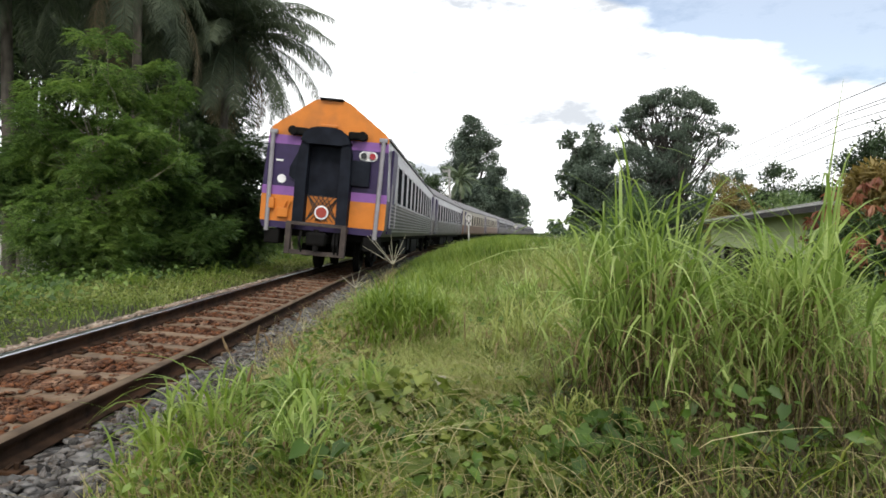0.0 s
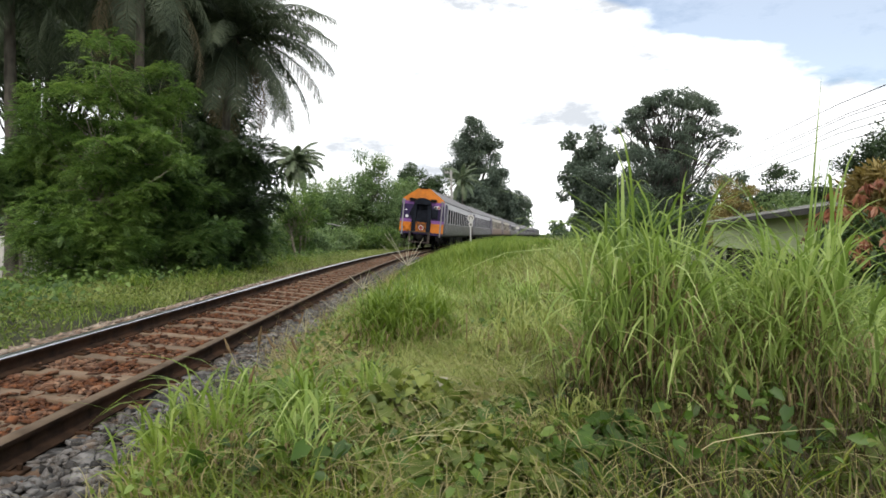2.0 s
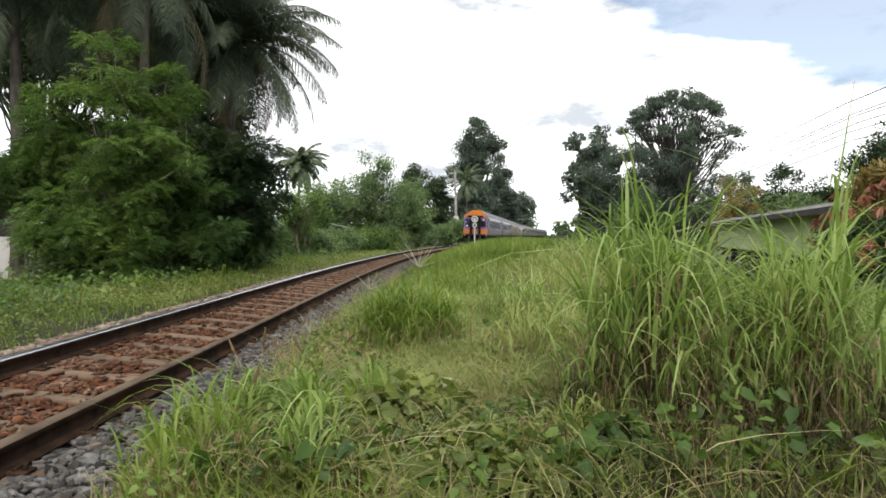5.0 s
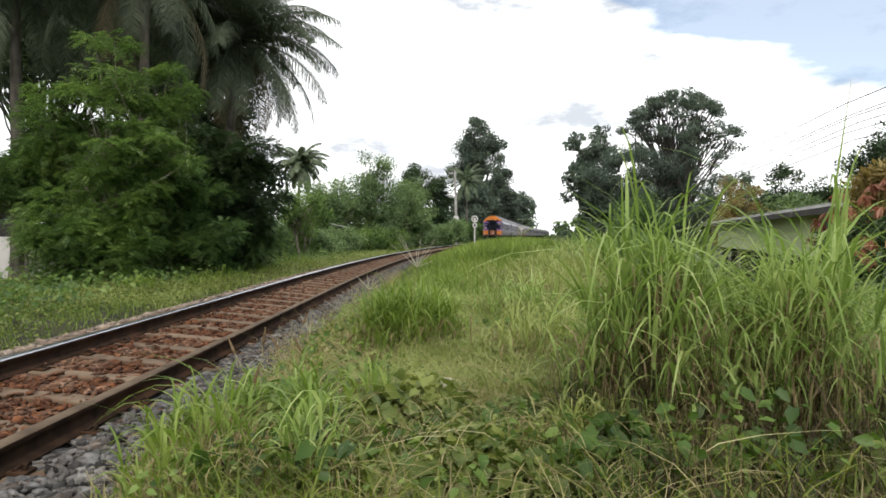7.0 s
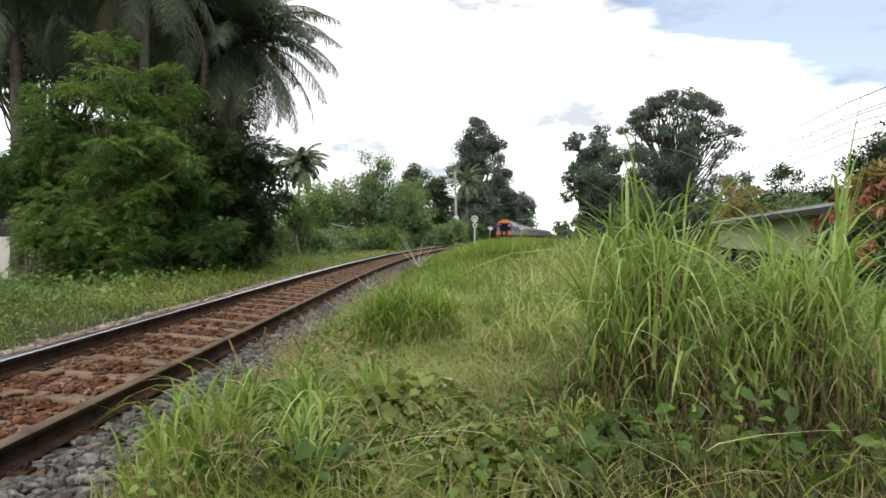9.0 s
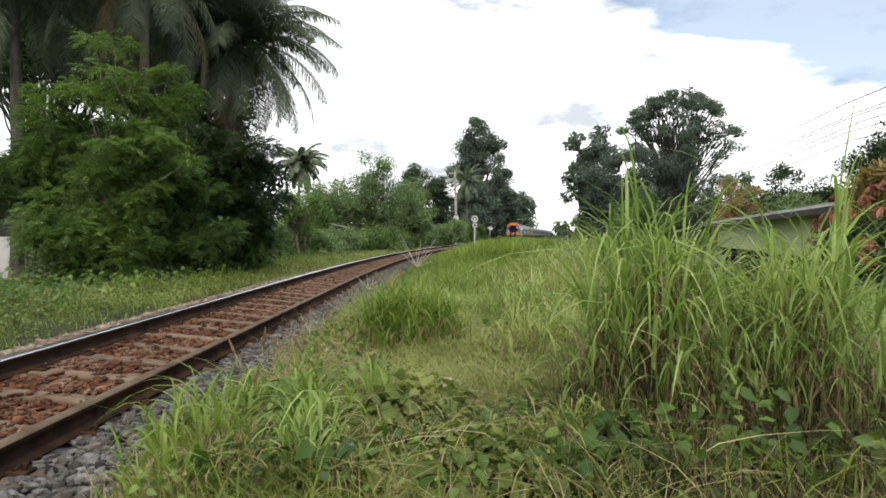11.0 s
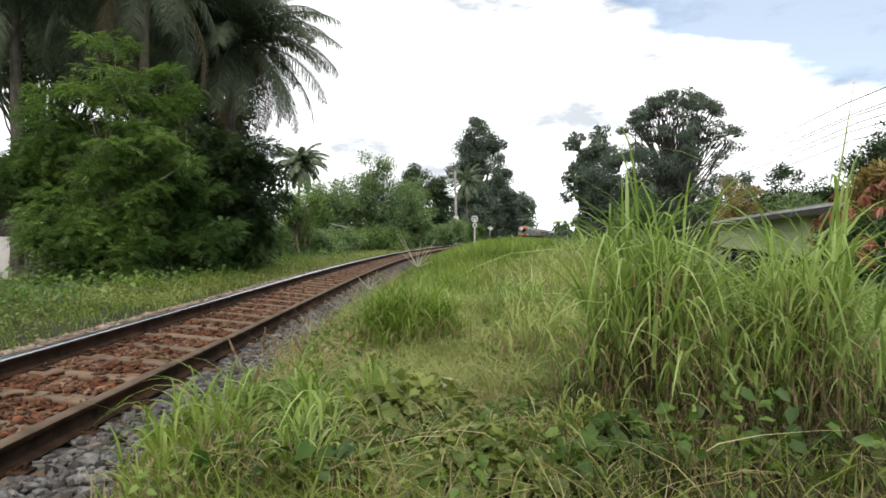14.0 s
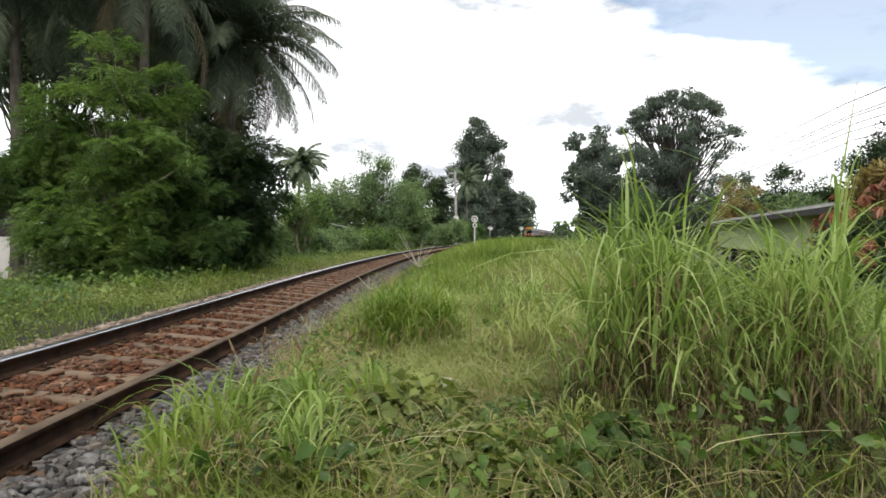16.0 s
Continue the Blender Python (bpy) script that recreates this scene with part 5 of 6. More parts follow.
for y, d, h, mt in ((27, -7.4, 1.5, "leaf_pale_far"), (30, -8.6, 2.2, "leaf_bright"), (35, -5.2, 1.5, "leaf_pale_far"), (38, -7.2, 2.6, "leaf_pale_far"), (40, -5.0, 1.7, "leaf_pale_far"),
                    (45, -9.4, 3.4, "leaf_pale_far"), (46, -4.6, 2.0, "leaf_bright"), (48, -9.0, 4.0, "leaf_pale_far"), (51, -4.4, 1.8, "leaf_bright"), (55, -5.2, 3.0, "leaf_pale_far"),
                    (60, -4.4, 2.2, "leaf_pale_far"), (66, -4.8, 3.0, "leaf_pale_far"), (70, -7.5, 5.0, "leaf_pale_far"), (74, -4.5, 2.6, "leaf_mid"), (80, -4.6, 2.8, "leaf_mid"),
                    (90, -5.0, 3.5, "leaf_pale_far"), (100, -5.5, 3.5, "leaf_mid"), (112, -6, 4.0, "leaf_mid"), (126, -6, 4.0, "leaf_mid")):
    bx, by = off_line(d, y)
    w = rng_b.uniform(1.2, 1.9) * (1 if h < 3 else 1.4)
    tree("trackside_bush", "bushy green shrub beside the curve of the track", float(bx), float(by), h, (w, w * 0.8, h * 0.5), M[mt], M["bark"], 100 + int(y), 26, 0.45 + 0.08 * h,
         6500, 0.10 + 0.0013 * y, 0.42, 0.05, 0.4, group="trackside bushes", category="bush", hollow=0.3)
for bx, by, h, w, sd in ((1.7, 76, 3.0, 1.5, 301), (0.1, 72, 2.5, 1.3, 302)):
    tree("trackside_bush", "broad-leaved green bush at the foot of the utility pole", bx, by, h, (w, 1.2, h * 0.45), M["leaf_pale_far"], M["bark"], sd, 30, 0.5, 3600, 0.3, 0.42, 0.05, 0.4,
         group="trackside bushes", category="bush", hollow=0.3)
tree("bushy_tree", "bushy green tree beside the curve of the track", -5.6, 52, 7.6, (2.4, 2, 3.7), M["leaf_pale_far"], M["bark"], 72, 60, 0.8, 20000, 0.18, 0.45, 0.12, 0.4, hollow=0.3)
tree("bushy_tree", "bushy green tree beside the curve of the track", -8.7, 50, 5.6, (2.6, 2, 2.8), M["leaf_pale_far"], M["bark"], 73, 60, 0.8, 20000, 0.18, 0.45, 0.12, 0.4, hollow=0.3)
tree("bushy_tree", "bushy green tree beside the curve of the track", -3.1, 58, 6.4, (2.2, 2, 3.2), M["leaf_pale_far"], M["bark"], 74, 60, 0.8, 20000, 0.18, 0.45, 0.12, 0.4, hollow=0.3)
tree("shade_tree", "dark tree rising behind the bushes", -3.9, 82, 11.4, (2.4, 2.5, 5), M["leaf_dark"], M["dark_bark"], 75, 46, 1.0, 12000, 0.28, 0.5, 0.15, 0.4, hollow=0.3)
tree("shade_tree", "dark tree rising behind the bushes", -0.9, 84, 10.0, (2.4, 2.5, 4.6), M["leaf_dark"], M["dark_bark"], 76, 46, 1.0, 12000, 0.28, 0.5, 0.15, 0.4, hollow=0.3)
tree("shade_tree", "dark tree behind the bushes", -13.5, 78, 7.5, (4.5, 2.5, 3.5), M["leaf_dark"], M["dark_bark"], 79, 46, 1.1, 12000, 0.28, 0.5, 0.15, 0.4, hollow=0.3)
for x, y, h, w, mt, sd in ((-7.7, 13.4, 2.1, 0.9, "leaf_bright", 162), (-6.9, 13.9, 1.9, 1.1, "leaf_bright", 163), (-5.9, 15.8, 1.7, 1.1, "leaf_mid", 164), (-5.6, 18.3, 2.2, 1.0, "leaf_mid", 165)):
    tree("feathery_bush", "low feathery green bush at the edge of the verge", x, y, h, (w, 0.8, h * 0.5), M[mt], M["bark"], sd, 40, 0.4, 2600, 0.07, 0.45, 0.04, 0.4, "spray", flat=0.5, hollow=0.25, category="bush")
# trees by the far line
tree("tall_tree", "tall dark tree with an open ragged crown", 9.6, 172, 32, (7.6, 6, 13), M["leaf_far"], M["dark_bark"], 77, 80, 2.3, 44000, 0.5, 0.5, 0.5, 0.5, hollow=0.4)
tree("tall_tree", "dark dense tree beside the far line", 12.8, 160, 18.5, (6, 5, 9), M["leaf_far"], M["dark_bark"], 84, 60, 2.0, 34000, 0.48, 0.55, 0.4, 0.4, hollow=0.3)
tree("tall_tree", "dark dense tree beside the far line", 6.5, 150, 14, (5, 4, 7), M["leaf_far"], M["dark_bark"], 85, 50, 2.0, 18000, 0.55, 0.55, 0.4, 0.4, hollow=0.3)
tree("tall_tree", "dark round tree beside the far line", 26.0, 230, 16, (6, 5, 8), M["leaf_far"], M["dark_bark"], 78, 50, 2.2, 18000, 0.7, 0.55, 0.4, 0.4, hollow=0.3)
# right of the bank
dome = []
rng_d = np.random.default_rng(810)
for k in range(120):
    r_, a_ = math.sqrt(rng_d.random()), rng_d.uniform(0, 2 * math.pi)
    lift = 2.7 - 3.6 * r_ ** 2.8 if rng_d.random() < 0.72 else 0.6 - 3.0 * r_ + rng_d.uniform(-0.8, 0.8)
    dome.append((20.9 + 5.2 * r_ * math.cos(a_) + 0.4 * math.sin(3 * a_), 58 + 3.6 * r_ * math.sin(a_), 10.6 + lift + rng_d.uniform(-0.35, 0.35)))
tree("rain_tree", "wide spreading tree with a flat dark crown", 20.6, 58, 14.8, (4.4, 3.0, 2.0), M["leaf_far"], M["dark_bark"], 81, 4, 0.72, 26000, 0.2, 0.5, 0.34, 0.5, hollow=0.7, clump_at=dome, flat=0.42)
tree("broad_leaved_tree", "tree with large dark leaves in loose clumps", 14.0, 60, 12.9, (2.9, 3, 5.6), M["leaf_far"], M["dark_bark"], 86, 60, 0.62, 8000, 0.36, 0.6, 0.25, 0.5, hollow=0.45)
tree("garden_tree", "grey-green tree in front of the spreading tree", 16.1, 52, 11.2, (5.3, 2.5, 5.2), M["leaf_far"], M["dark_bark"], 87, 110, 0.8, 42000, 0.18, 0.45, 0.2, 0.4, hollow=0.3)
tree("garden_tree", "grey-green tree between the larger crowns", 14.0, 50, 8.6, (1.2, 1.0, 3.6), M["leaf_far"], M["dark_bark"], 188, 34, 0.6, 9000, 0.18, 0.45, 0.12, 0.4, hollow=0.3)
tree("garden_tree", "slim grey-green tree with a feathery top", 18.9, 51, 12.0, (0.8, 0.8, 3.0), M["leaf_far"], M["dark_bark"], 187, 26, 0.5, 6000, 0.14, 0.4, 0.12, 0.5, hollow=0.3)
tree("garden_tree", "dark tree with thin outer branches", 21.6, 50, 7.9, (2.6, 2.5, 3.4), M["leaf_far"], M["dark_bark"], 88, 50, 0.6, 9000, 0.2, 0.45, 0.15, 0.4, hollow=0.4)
tree("garden_tree", "small tree with yellowed leaves", 18.0, 40, 6.1, (1.9, 1.5, 2.2), M["leaf_gold"], M["bark"], 89, 40, 0.6, 8000, 0.17, 0.45, 0.1, 0.4, hollow=0.3)
tree("garden_tree", "dark green tree behind the house", 26.0, 50, 7.8, (2.8, 2.5, 3.4), M["leaf_dark"], M["dark_bark"], 90, 46, 0.8, 12000, 0.22, 0.45, 0.15, 0.4, hollow=0.3)
tree("garden_tree", "dark green tree beyond the house", 27.6, 40, 9.5, (2.6, 2.5, 4.0), M["leaf_dark"], M["dark_bark"], 82, 60, 0.9, 22000, 0.2, 0.5, 0.2, 0.4, hollow=0.3)
tree("garden_bush", "low green bush before the house", 13.5, 44, 5.0, (3.5, 2, 2.4), M["leaf_mid"], M["bark"], 91, 46, 0.8, 14000, 0.18, 0.45, 0.1, 0.4, hollow=0.3, category="bush")
mango = tree("mango_bush", "green bush with hanging bunches of young red leaves", 6.45, 10.0, 1.45 - float(ground_z(6.45, 10.0)), (0.6, 0.5, 0.9), M["leaf_dark"], M["dark_bark"], 83, 26, 0.34, 2400, 0.2, 0.26, 0.06, 0.4, category="bush")
rng_m = np.random.default_rng(830)
at = unit(rng_m, 46) * np.array([0.82, 0.7, 1.0]) * rng_m.uniform(0.75, 1.1, (46, 1)) + np.array([6.45, 10.0, 0.75])
at = np.repeat(at, 13, 0)
way = rng_m.normal(0, 0.38, at.shape) + np.array([0, 0, -0.9])
young = leaves(at + rng_m.normal(0, 0.02, at.shape), way, rng_m.normal(0, 1, at.shape), rng_m.uniform(0.13, 0.24, len(at)), 0.26)
link_mesh("young_leaves", np_mesh("young_leaves", *young), M["leaf_red"], mango, "drooping bunches of young red leaves")
tree("garden_bush", "bush with yellow-brown leaves beside the red bush", 7.15, 10.6, 2.0 - float(ground_z(7.15, 10.6)), (0.4, 0.4, 0.5), M["leaf_gold"], M["bark"], 92, 26, 0.4, 3000, 0.19, 0.28, 0.06, 0.4, category="bush")
tree("garden_bush", "green bush under the red-leaved bush", 6.3, 10.2, 1.5, (1.3, 0.7, 0.6), M["leaf_bright"], M["bark"], 93, 30, 0.4, 6000, 0.12, 0.4, 0.05, 0.4, category="bush", hollow=0.3)


for x, y, h, w, mt, sd in ((15.0, 62, 8.5, 3.0, "leaf_mid", 142), (19.0, 60, 9.0, 3.2, "leaf_dark", 143), (23.0, 62, 8.5, 3.2, "leaf_mid", 144), (27.5, 58, 7.0, 3.2, "leaf_dark", 145), (24.0, 42, 5.0, 2.5, "leaf_pale_far", 146), (24.6, 46, 5.9, 2.0, "leaf_pale_far", 147), (26.8, 46, 6.5, 2.6, "leaf_dark", 148)):
    tree("garden_tree", "leafy green tree beyond the houses", x, y, h, (w, 2, h * 0.45), M[mt], M["bark"], sd, 50, 0.9, 14000, 0.22, 0.45, 0.15, 0.4, hollow=0.3)


def far_woods():
    """A belt of distant trees that closes the horizon."""
    rng = np.random.default_rng(97)
    n = 60000
    a = rng.uniform(math.radians(-48), math.radians(52), n)
    r = rng.uniform(300, 380, n)
    x, y = r * np.sin(a), r * np.cos(a)
    top = 9 + 4 * np.sin(a * 61) + 3 * np.sin(a * 143 + 1) + 2 * np.sin(a * 380)
    d = x - line_x(y)
    top = np.where(np.abs(d) < 6, 0.2, top)
    z = ground_z(x, y) + top * rng.random(n) ** 0.7
    C = np.stack([x, y, z], -1)
    stuff("far_woods", leaves(C, unit(rng, n), unit(rng, n), rng.uniform(0.9, 2.0, n), 0.7), M["leaf_haze"], "distant green woods along the horizon", "woods")


far_woods()

# ---- built things ----
M["concrete"] = plain("pale_concrete", (0.36, 0.35, 0.33), 0.85, 0, 0.15, 3, 0.3, (0.22, 0.2, 0.17), 1.2)
M["wall_green"] = plain("pale_green_render", (0.42, 0.47, 0.27), 0.85, 0, 0.08, 1.2, 0.15, (0.33, 0.36, 0.22), 0.6)
M["wall_pale"] = plain("whitewashed_wall", (0.55, 0.53, 0.5), 0.85, 0, 0.1, 1.2, 0.15, (0.3, 0.28, 0.25), 0.8)
M["sheet"] = plain("grey_roof_sheet", (0.28, 0.27, 0.26), 0.5, 0.3, 0.2, 1.5, 0.1, (0.16, 0.13, 0.11), 0.9)
M["sheet_pale"] = plain("pale_roof_sheet", (0.5, 0.49, 0.47), 0.5, 0.2, 0.15, 1.5, 0.1, (0.3, 0.27, 0.24), 0.9)
# Dark timber; also the painted shade under the house by the bank.
M["dark_wood_and_shade"] = plain("dark_timber_and_shade", (0.03, 0.026, 0.024), 0.8, 0, 0.3, 3, 0.2)
M["wire"] = plain("black_cable", (0.03, 0.03, 0.032), 0.6, 0, 0.1, 3, 0.0)
M["seed"] = plain("brown_seed_head", (0.13, 0.085, 0.04), 0.9, 0, 0.3, 60, 0.6)
M["straw_leaf"] = leaf_mat("bleached_leaf", (0.32, 0.29, 0.20), (0.44, 0.41, 0.31), (0.56, 0.53, 0.43), 0.2, 0.6, 2.0)


def house_by_bank():
    """Low house parallel to the line, its long side towards the bank."""
    turn = -math.degrees(math.atan2(4.0, 14.5))
    h = holder("house", pose(8.2, 14.6, -1.75, 0, 0, turn), "low pale green house with a grey sheet roof below the bank", "house")
    bm = bmesh.new(); box(bm, 0, 6, -2.8, 15, 2.2, 3.15)
    part("wall", bm, M["wall_green"], h, "pale yellow-green upper wall")
    # Dark block fills the open underside: its shade is put into the colour.
    bm = bmesh.new(); box(bm, 0.9, 5.9, -2.5, 14.8, 0.0, 2.2)
    part("dark_underside", bm, M["dark_wood_and_shade"], h, "dark block standing for the shade under the raised house")
    bm = bmesh.new()
    loft(bm, [(-0.45, 3.17), (-0.45, 3.25), (6.5, 3.2), (6.5, 3.12)], -3.3, 15.6)
    roof = part("roof", fixed(bm), M["sheet_pale"], h, "grey corrugated sheet roof")
    bm = bmesh.new(); rod(bm, (-0.46, 0, 3.255), (6.5, 0, 3.205), 0.018, n=5)
    rib = bpy.data.meshes.new("roof_rib"); bm.to_mesh(rib); bm.free(); rib.materials.append(M["sheet"])
    for y in np.arange(-3.25, 15.5, 0.25):
        r = new("roof_rib", rib); r.parent = roof
        r.location = (0, float(y), 0)
    bm = bmesh.new(); box(bm, -0.5, -0.455, -3.3, 15.6, 3.08, 3.20)
    part("fascia", bm, M["dark_wood_and_shade"], h, "dark timber fascia under the roof edge")
    # Pillars are coloured dark so they sink into that painted shade.
    for y in np.arange(-2.5, 15, 2.4):
        bm = bmesh.new(); box(bm, 0.1, 0.3, y, y + 0.2, -0.3, 2.2)
        part("pillar", bm, M["dark_wood_and_shade"], h)


def house_behind_trees():
    h = holder("house", pose(-15.9, 18.6, -0.65, 0, 0, 0), "pale walled house half hidden behind the bushes", "house")
    bm = bmesh.new(); box(bm, 0, 5.2, 0, 4, 0, 1.55)
    part("wall", bm, M["wall_pale"], h, "whitewashed lower wall")
    bm = bmesh.new(); box(bm, 0, 5.2, 0.1, 3.9, 1.55, 1.9)
    part("upper_wall", bm, M["dark_wood_and_shade"], h, "dark timber upper wall")
    bm = bmesh.new(); loft(bm, [(-0.5, 1.9), (-0.5, 1.98), (2.6, 2.9), (5.7, 1.98), (5.7, 1.9), (2.6, 2.8)], -0.5, 4.5)
    part("roof", fixed(bm), M["sheet"], h)
    s = holder("shed", pose(-8.6, 43.5, -0.35, 0, 0, 8), "small shed with a pale sheet roof among the bushes", "shed")
    bm = bmesh.new(); box(bm, 0, 2.0, 0, 2.0, 0, 1.85)
    part("wall", bm, M["dark_wood_and_shade"], s)
    bm = bmesh.new(); loft(bm, [(-0.3, 2.32), (-0.3, 2.36), (2.4, 1.86), (2.4, 1.82)], -0.4, 2.4)
    part("roof", fixed(bm), M["sheet_pale"], s, "pale sloping sheet roof")


def post_sign(name, x, y, top, r, label, kind):
    z0 = float(ground_z(x, y)) - 0.05
    s = holder(name, pose(x, y, z0), label, "sign")
    t = top - z0
    bm = bmesh.new(); rod(bm, (0, 0, 0), (0, 0, t), 0.045, n=8)
    part("post", bm, M["wall_pale"], s)
    if kind == "disc":
        bm = bmesh.new(); rod(bm, (0, -0.06, t), (0, -0.035, t), r, n=28)
        d = part("disc", bm, M["wall_pale"], s, "white round board")
        bm = bmesh.new()
        k = 18
        for i in range(k):
            a, b = i / k * 2 * math.pi, (i + 0.7) / k * 2 * math.pi
            if 3.9 < a < 5.5:
                continue
            rod(bm, (0.5 * r * math.cos(a), -0.068, t + 0.5 * r * math.sin(a)), (0.5 * r * math.cos(b), -0.068, t + 0.5 * r * math.sin(b)), 0.03, n=5)
        part("ring", bm, M["under"], d, "dark ring marking")
        bm = bmesh.new(); box(bm, -0.13, 0.13, -0.06, -0.03, t - 0.50, t - 0.28, 0.005)
        p = part("plate", bm, M["wall_pale"], s)
        bm = bmesh.new(); box(bm, -0.05, 0.05, -0.066, -0.058, t - 0.46, t - 0.32)
        part("mark", bm, M["under"], p)
    else:
        bm = bmesh.new()
        loft(bm, [(0, t - r), (r * 1.2, t), (0, t + r), (-r * 1.2, t)], -0.06, -0.03)
        part("board", fixed(bm), M["wall_pale"], s, "small white lozenge board")


def utility_pole():
    x, y = 1.75, 83.0
    z0 = float(ground_z(x, y)) - 0.1
    p = holder("utility_pole", pose(x, y, z0, 0, -1.5, 0), "grey concrete utility pole beside the track", "utility pole")
    bm = bmesh.new()
    loft(bm, [(-0.19, 0), (0.19, 0), (0.12, 9.4), (-0.12, 9.4)], -0.14, 0.14)
    part("pole", fixed(bm), M["concrete"], p)
    for z in (9.0, 8.2, 6.0):
        bm = bmesh.new(); box(bm, -0.8, 0.25, -0.2, -0.14, z, z + 0.12, 0.01)
        a = part("crossarm", bm, M["concrete"], p)
        bm = bmesh.new()
        for k in (-0.75, -0.4):
            rod(bm, (k, -0.17, z + 0.12), (k, -0.17, z + 0.32), 0.07, 0.05, n=8)
        part("insulator", bm, M["wall_pale"], a)
    bm = bmesh.new(); rod(bm, (0.0, -0.2, 3.4), (0.0, -0.15, 3.4), 0.36, n=20)
    part("round_plate", bm, M["wall_pale"], p, "pale round plate on the pole")


def power_lines():
    k = SLOPE
    for dx, z, sag in ((0, 6.9, 0.2), (0.5, 6.5, 0.25), (0.3, 6.3, 0.3), (0.7, 6.1, 0.35), (0.1, 5.6, 0.3), (0.5, 5.3, 0.4)):
        pts = []
        for y in np.arange(-10, 150, 4.0):
            u = ((y + 10) % 40) / 40
            pts.append((18.4 + dx + k * (y - 31), y, z - sag * 4 * u * (1 - u)))
        v, f = tube(pts, [0.021] * len(pts), 5)
        tagged(link_mesh("power_cable", np_mesh("power_cable", v, f), M["wire"]), "black overhead power cable strung beside the line", "cable", "overhead cables")


def foxtails():
    """Brown seed spikes on thin stems at the edge of the grass."""
    rng = random.Random(12)
    for i in range(7):
        y = rng.uniform(2.7, 5.2)
        x = float(line_x(y)) + rng.uniform(1.35, 2.1)
        h = rng.uniform(0.28, 0.5)
        ob = holder("foxtail_grass", pose(x, y, float(ground_z(x, y)), rng.uniform(-25, 25), rng.uniform(-40, 40), 0), "foxtail grass with a brown seed spike beside the ballast", "grass", "foxtail grasses")
        bm = bmesh.new(); rod(bm, (0, 0, 0), (0, 0, h), 0.003, 0.002, n=5)
        part("stem", bm, M["grass_dry"], ob)
        bm = bmesh.new(); rod(bm, (0, 0, h - 0.01), (0, 0, h + 0.03), 0.004, 0.009, n=7); rod(bm, (0, 0, h + 0.03), (0.006, 0, h + 0.10), 0.009, 0.003, n=7)
        part("seed_spike", bm, M["seed"], ob, "brown bristly seed spike")


def litter():
    me = np_mesh("pale_leaf", *broad_leaves(np.array([[0, 0, 0.0]]), np.array([[0.6, -0.2, 0.5]]), np.array([[-0.3, -0.9, 0.5]]), np.array([0.06]), 0.8))
    ob = link_mesh("pale_leaf", me, M["straw_leaf"])
    ob.matrix_basis = pose(0.0, 3.3, 0.17)
    tagged(ob, "bleached white dead leaf caught in the weeds", "leaf")


house_by_bank()
house_behind_trees()
post_sign("round_sign", 1.98, 41.0, 1.98, 0.215, "round white railway sign with a dark ring on a post", "disc")
post_sign("lozenge_sign", 8.5, 118.0, 2.3, 0.42, "small white lozenge railway sign on a post", "lozenge")
post_sign("lozenge_sign", 15.4, 129.0, 2.4, 0.42, "small white lozenge railway sign on a post", "lozenge")
utility_pole()
power_lines()
foxtails()
litter()


# stalks that sway
def stalk(name, x, y, h, lean, seed, n, spread, label, mat, w=0.006, droop=0.1):
    """A fan of thin grass stems as one thing, its foot at the origin."""
    rng = np.random.default_rng(seed)
    P = np.zeros((n, 3)) + rng.normal(0, 0.012, (n, 3)) * np.array([1, 1, 0])
    a = rng.uniform(-0.35, 0.35, n) + np.where(rng.random(n) < 0.5, 0, np.pi)
    ob = link_mesh(name, np_mesh(name, *blades(P, h * rng.uniform(0.65, 1.1, n), np.full(n, w), a, spread * rng.random(n), rng.uniform(0, droop, n), seed)), M[mat])
    ob.matrix_basis = pose(x, y, float(ground_z(x, y)) - 0.01, 0, lean, 0)
    return tagged(ob, label, "grass stalk")


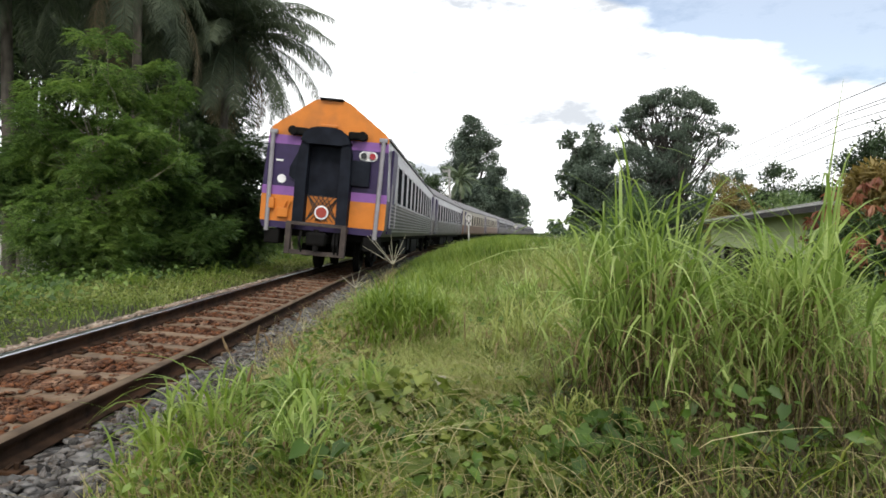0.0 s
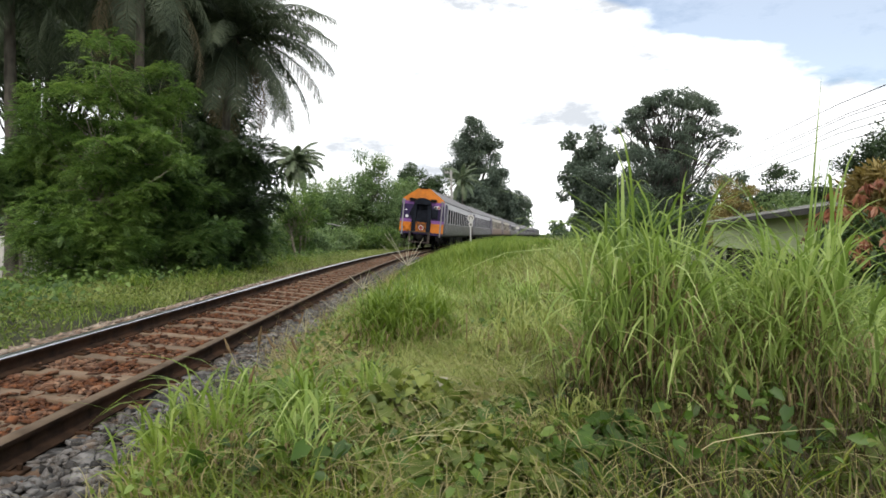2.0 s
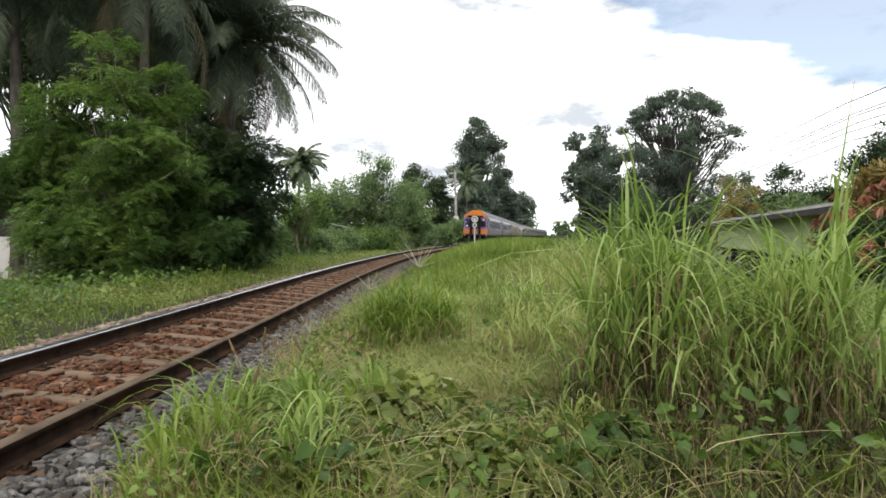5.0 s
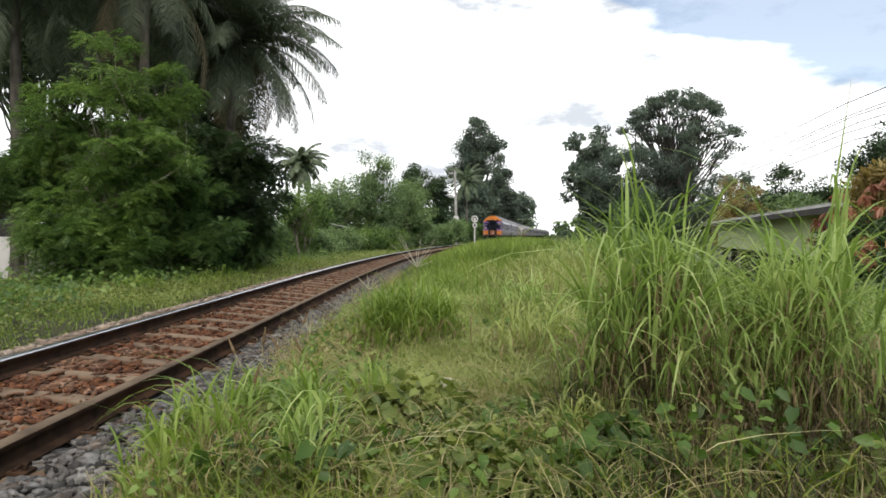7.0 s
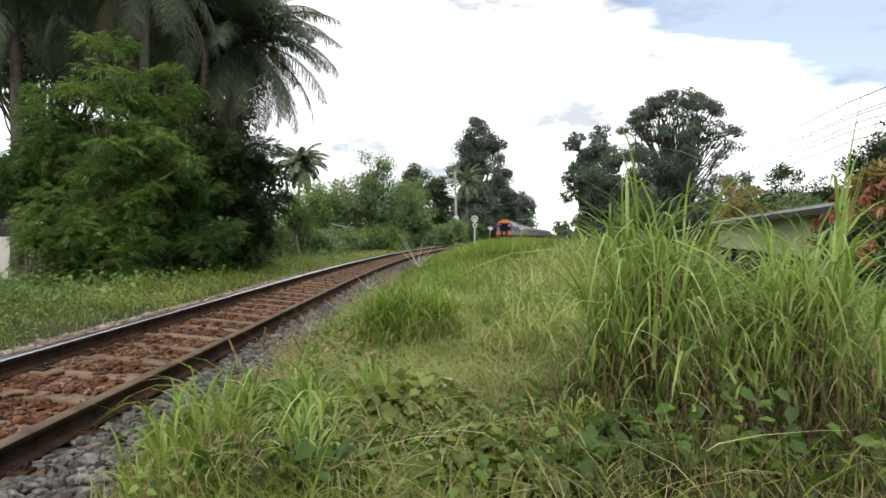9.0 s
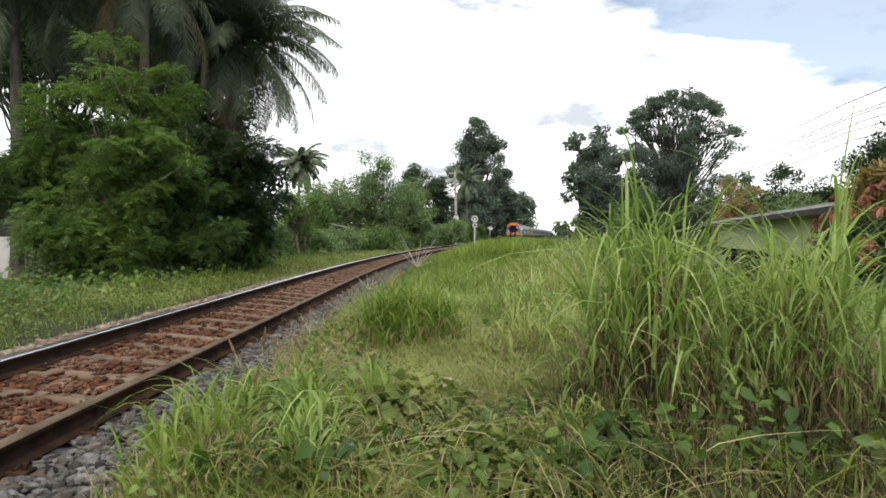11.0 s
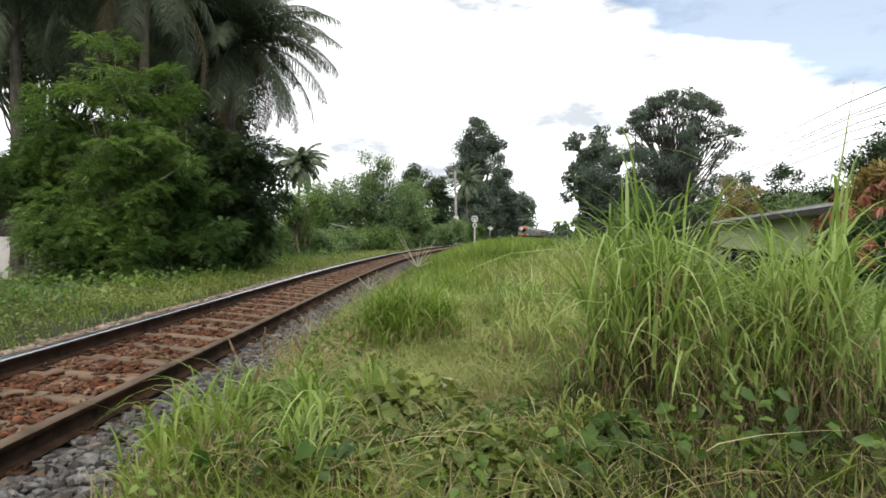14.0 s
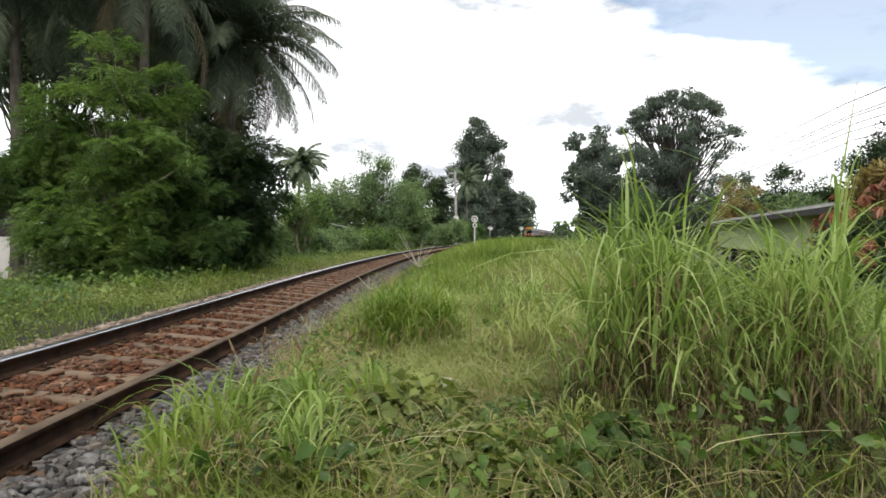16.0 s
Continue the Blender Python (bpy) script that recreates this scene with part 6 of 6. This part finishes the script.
def spiked_grass(x, y, h, spikes, length, lean, seed):
    """A grass stem ending in a spread of straight pale spikes."""
    rng = random.Random(seed)
    ob = holder("spiked_grass", pose(x, y, float(ground_z(x, y)) - 0.01, 0, lean, 0), "pale dry grass stem with a fan of straight spikes", "grass stalk", "spiked grasses")
    bm = bmesh.new(); rod(bm, (0, 0, 0), (0, 0, h), 0.003, 0.002, n=6)
    part("stem", bm, M["grass_dry"], ob)
    for k in range(spikes):
        a = math.radians(-62 + 124 * (k + rng.uniform(-0.7, 0.7)) / max(1, spikes - 1))
        d = rng.uniform(-0.5, 0.5)
        tip = Vector((math.sin(a), d * math.cos(a), math.cos(a))).normalized() * length * rng.uniform(0.5, 1.2)
        bm = bmesh.new(); rod(bm, (0, 0, h - 0.01), (tip.x, tip.y, h + tip.z), 0.0024, 0.0012, n=5)
        part("spike", bm, M["straw_leaf"], ob)
    return ob


WEED = spiked_grass(-0.31, 5.0, 0.80, 9, 0.25, 0, 5)
WEED_B = spiked_grass(-0.62, 5.3, 0.60, 6, 0.16, 0, 6)
for x, y, h, n, ln, sd in ((-1.75, 5.6, 0.10, 9, 0.16, 21), (-1.55, 7.6, 0.16, 9, 0.2, 22), (-1.45, 9.2, 0.2, 8, 0.22, 23), (-1.85, 4.6, 0.08, 9, 0.14, 24)):
    spiked_grass(x, y, h, n, ln, 6 - sd % 3 * 6, sd)
REED = stalk("tall_reed", 1.78, 3.25, 1.66, 12, 7, 5, 0.10, "tall upright grass blades rising above the bank", "grass_tall", 0.02)


def sway(ob, x, y, rows):
    z = float(ground_z(x, y)) - 0.01
    walk(ob, [(t, pose(x, y, z, rx, ry, 0)) for t, rx, ry in rows])


def sway_all():
    sway(WEED, -0.31, 5.0, [(0, 0, -2), (0.5, 0, -1), (1.0, 3, 0), (1.5, 0, 1), (2.0, 0, 5), (2.5, 0, 9), (3.5, -2, 9), (4.2, 0, 10), (6.3, 0, 8), (9, 0, 9), (12, 0, 8), (16, 0, 9)])
    sway(WEED_B, -0.62, 5.3, [(0, 0, -4), (0.5, 0, -2), (1.0, 0, 1), (1.5, 0, -1), (2.5, 0, 2), (4.2, 0, 3), (9, 0, 2), (16, 0, 3)])
    sway(REED, 1.78, 3.25, [(0, 0, 8), (0.7, 0, 4), (1.5, 0, 3), (2.5, 0, 5), (3.5, 0, 4), (4.2, 0, 7), (6.3, 0, 9), (7, 0, 8), (9, 0, 10), (11.3, 0, 9), (12.5, 0, 9.5), (14, 0, 8.5), (16, 0, 9)])


def motions():
    run_train()
    sway_all()


motions()
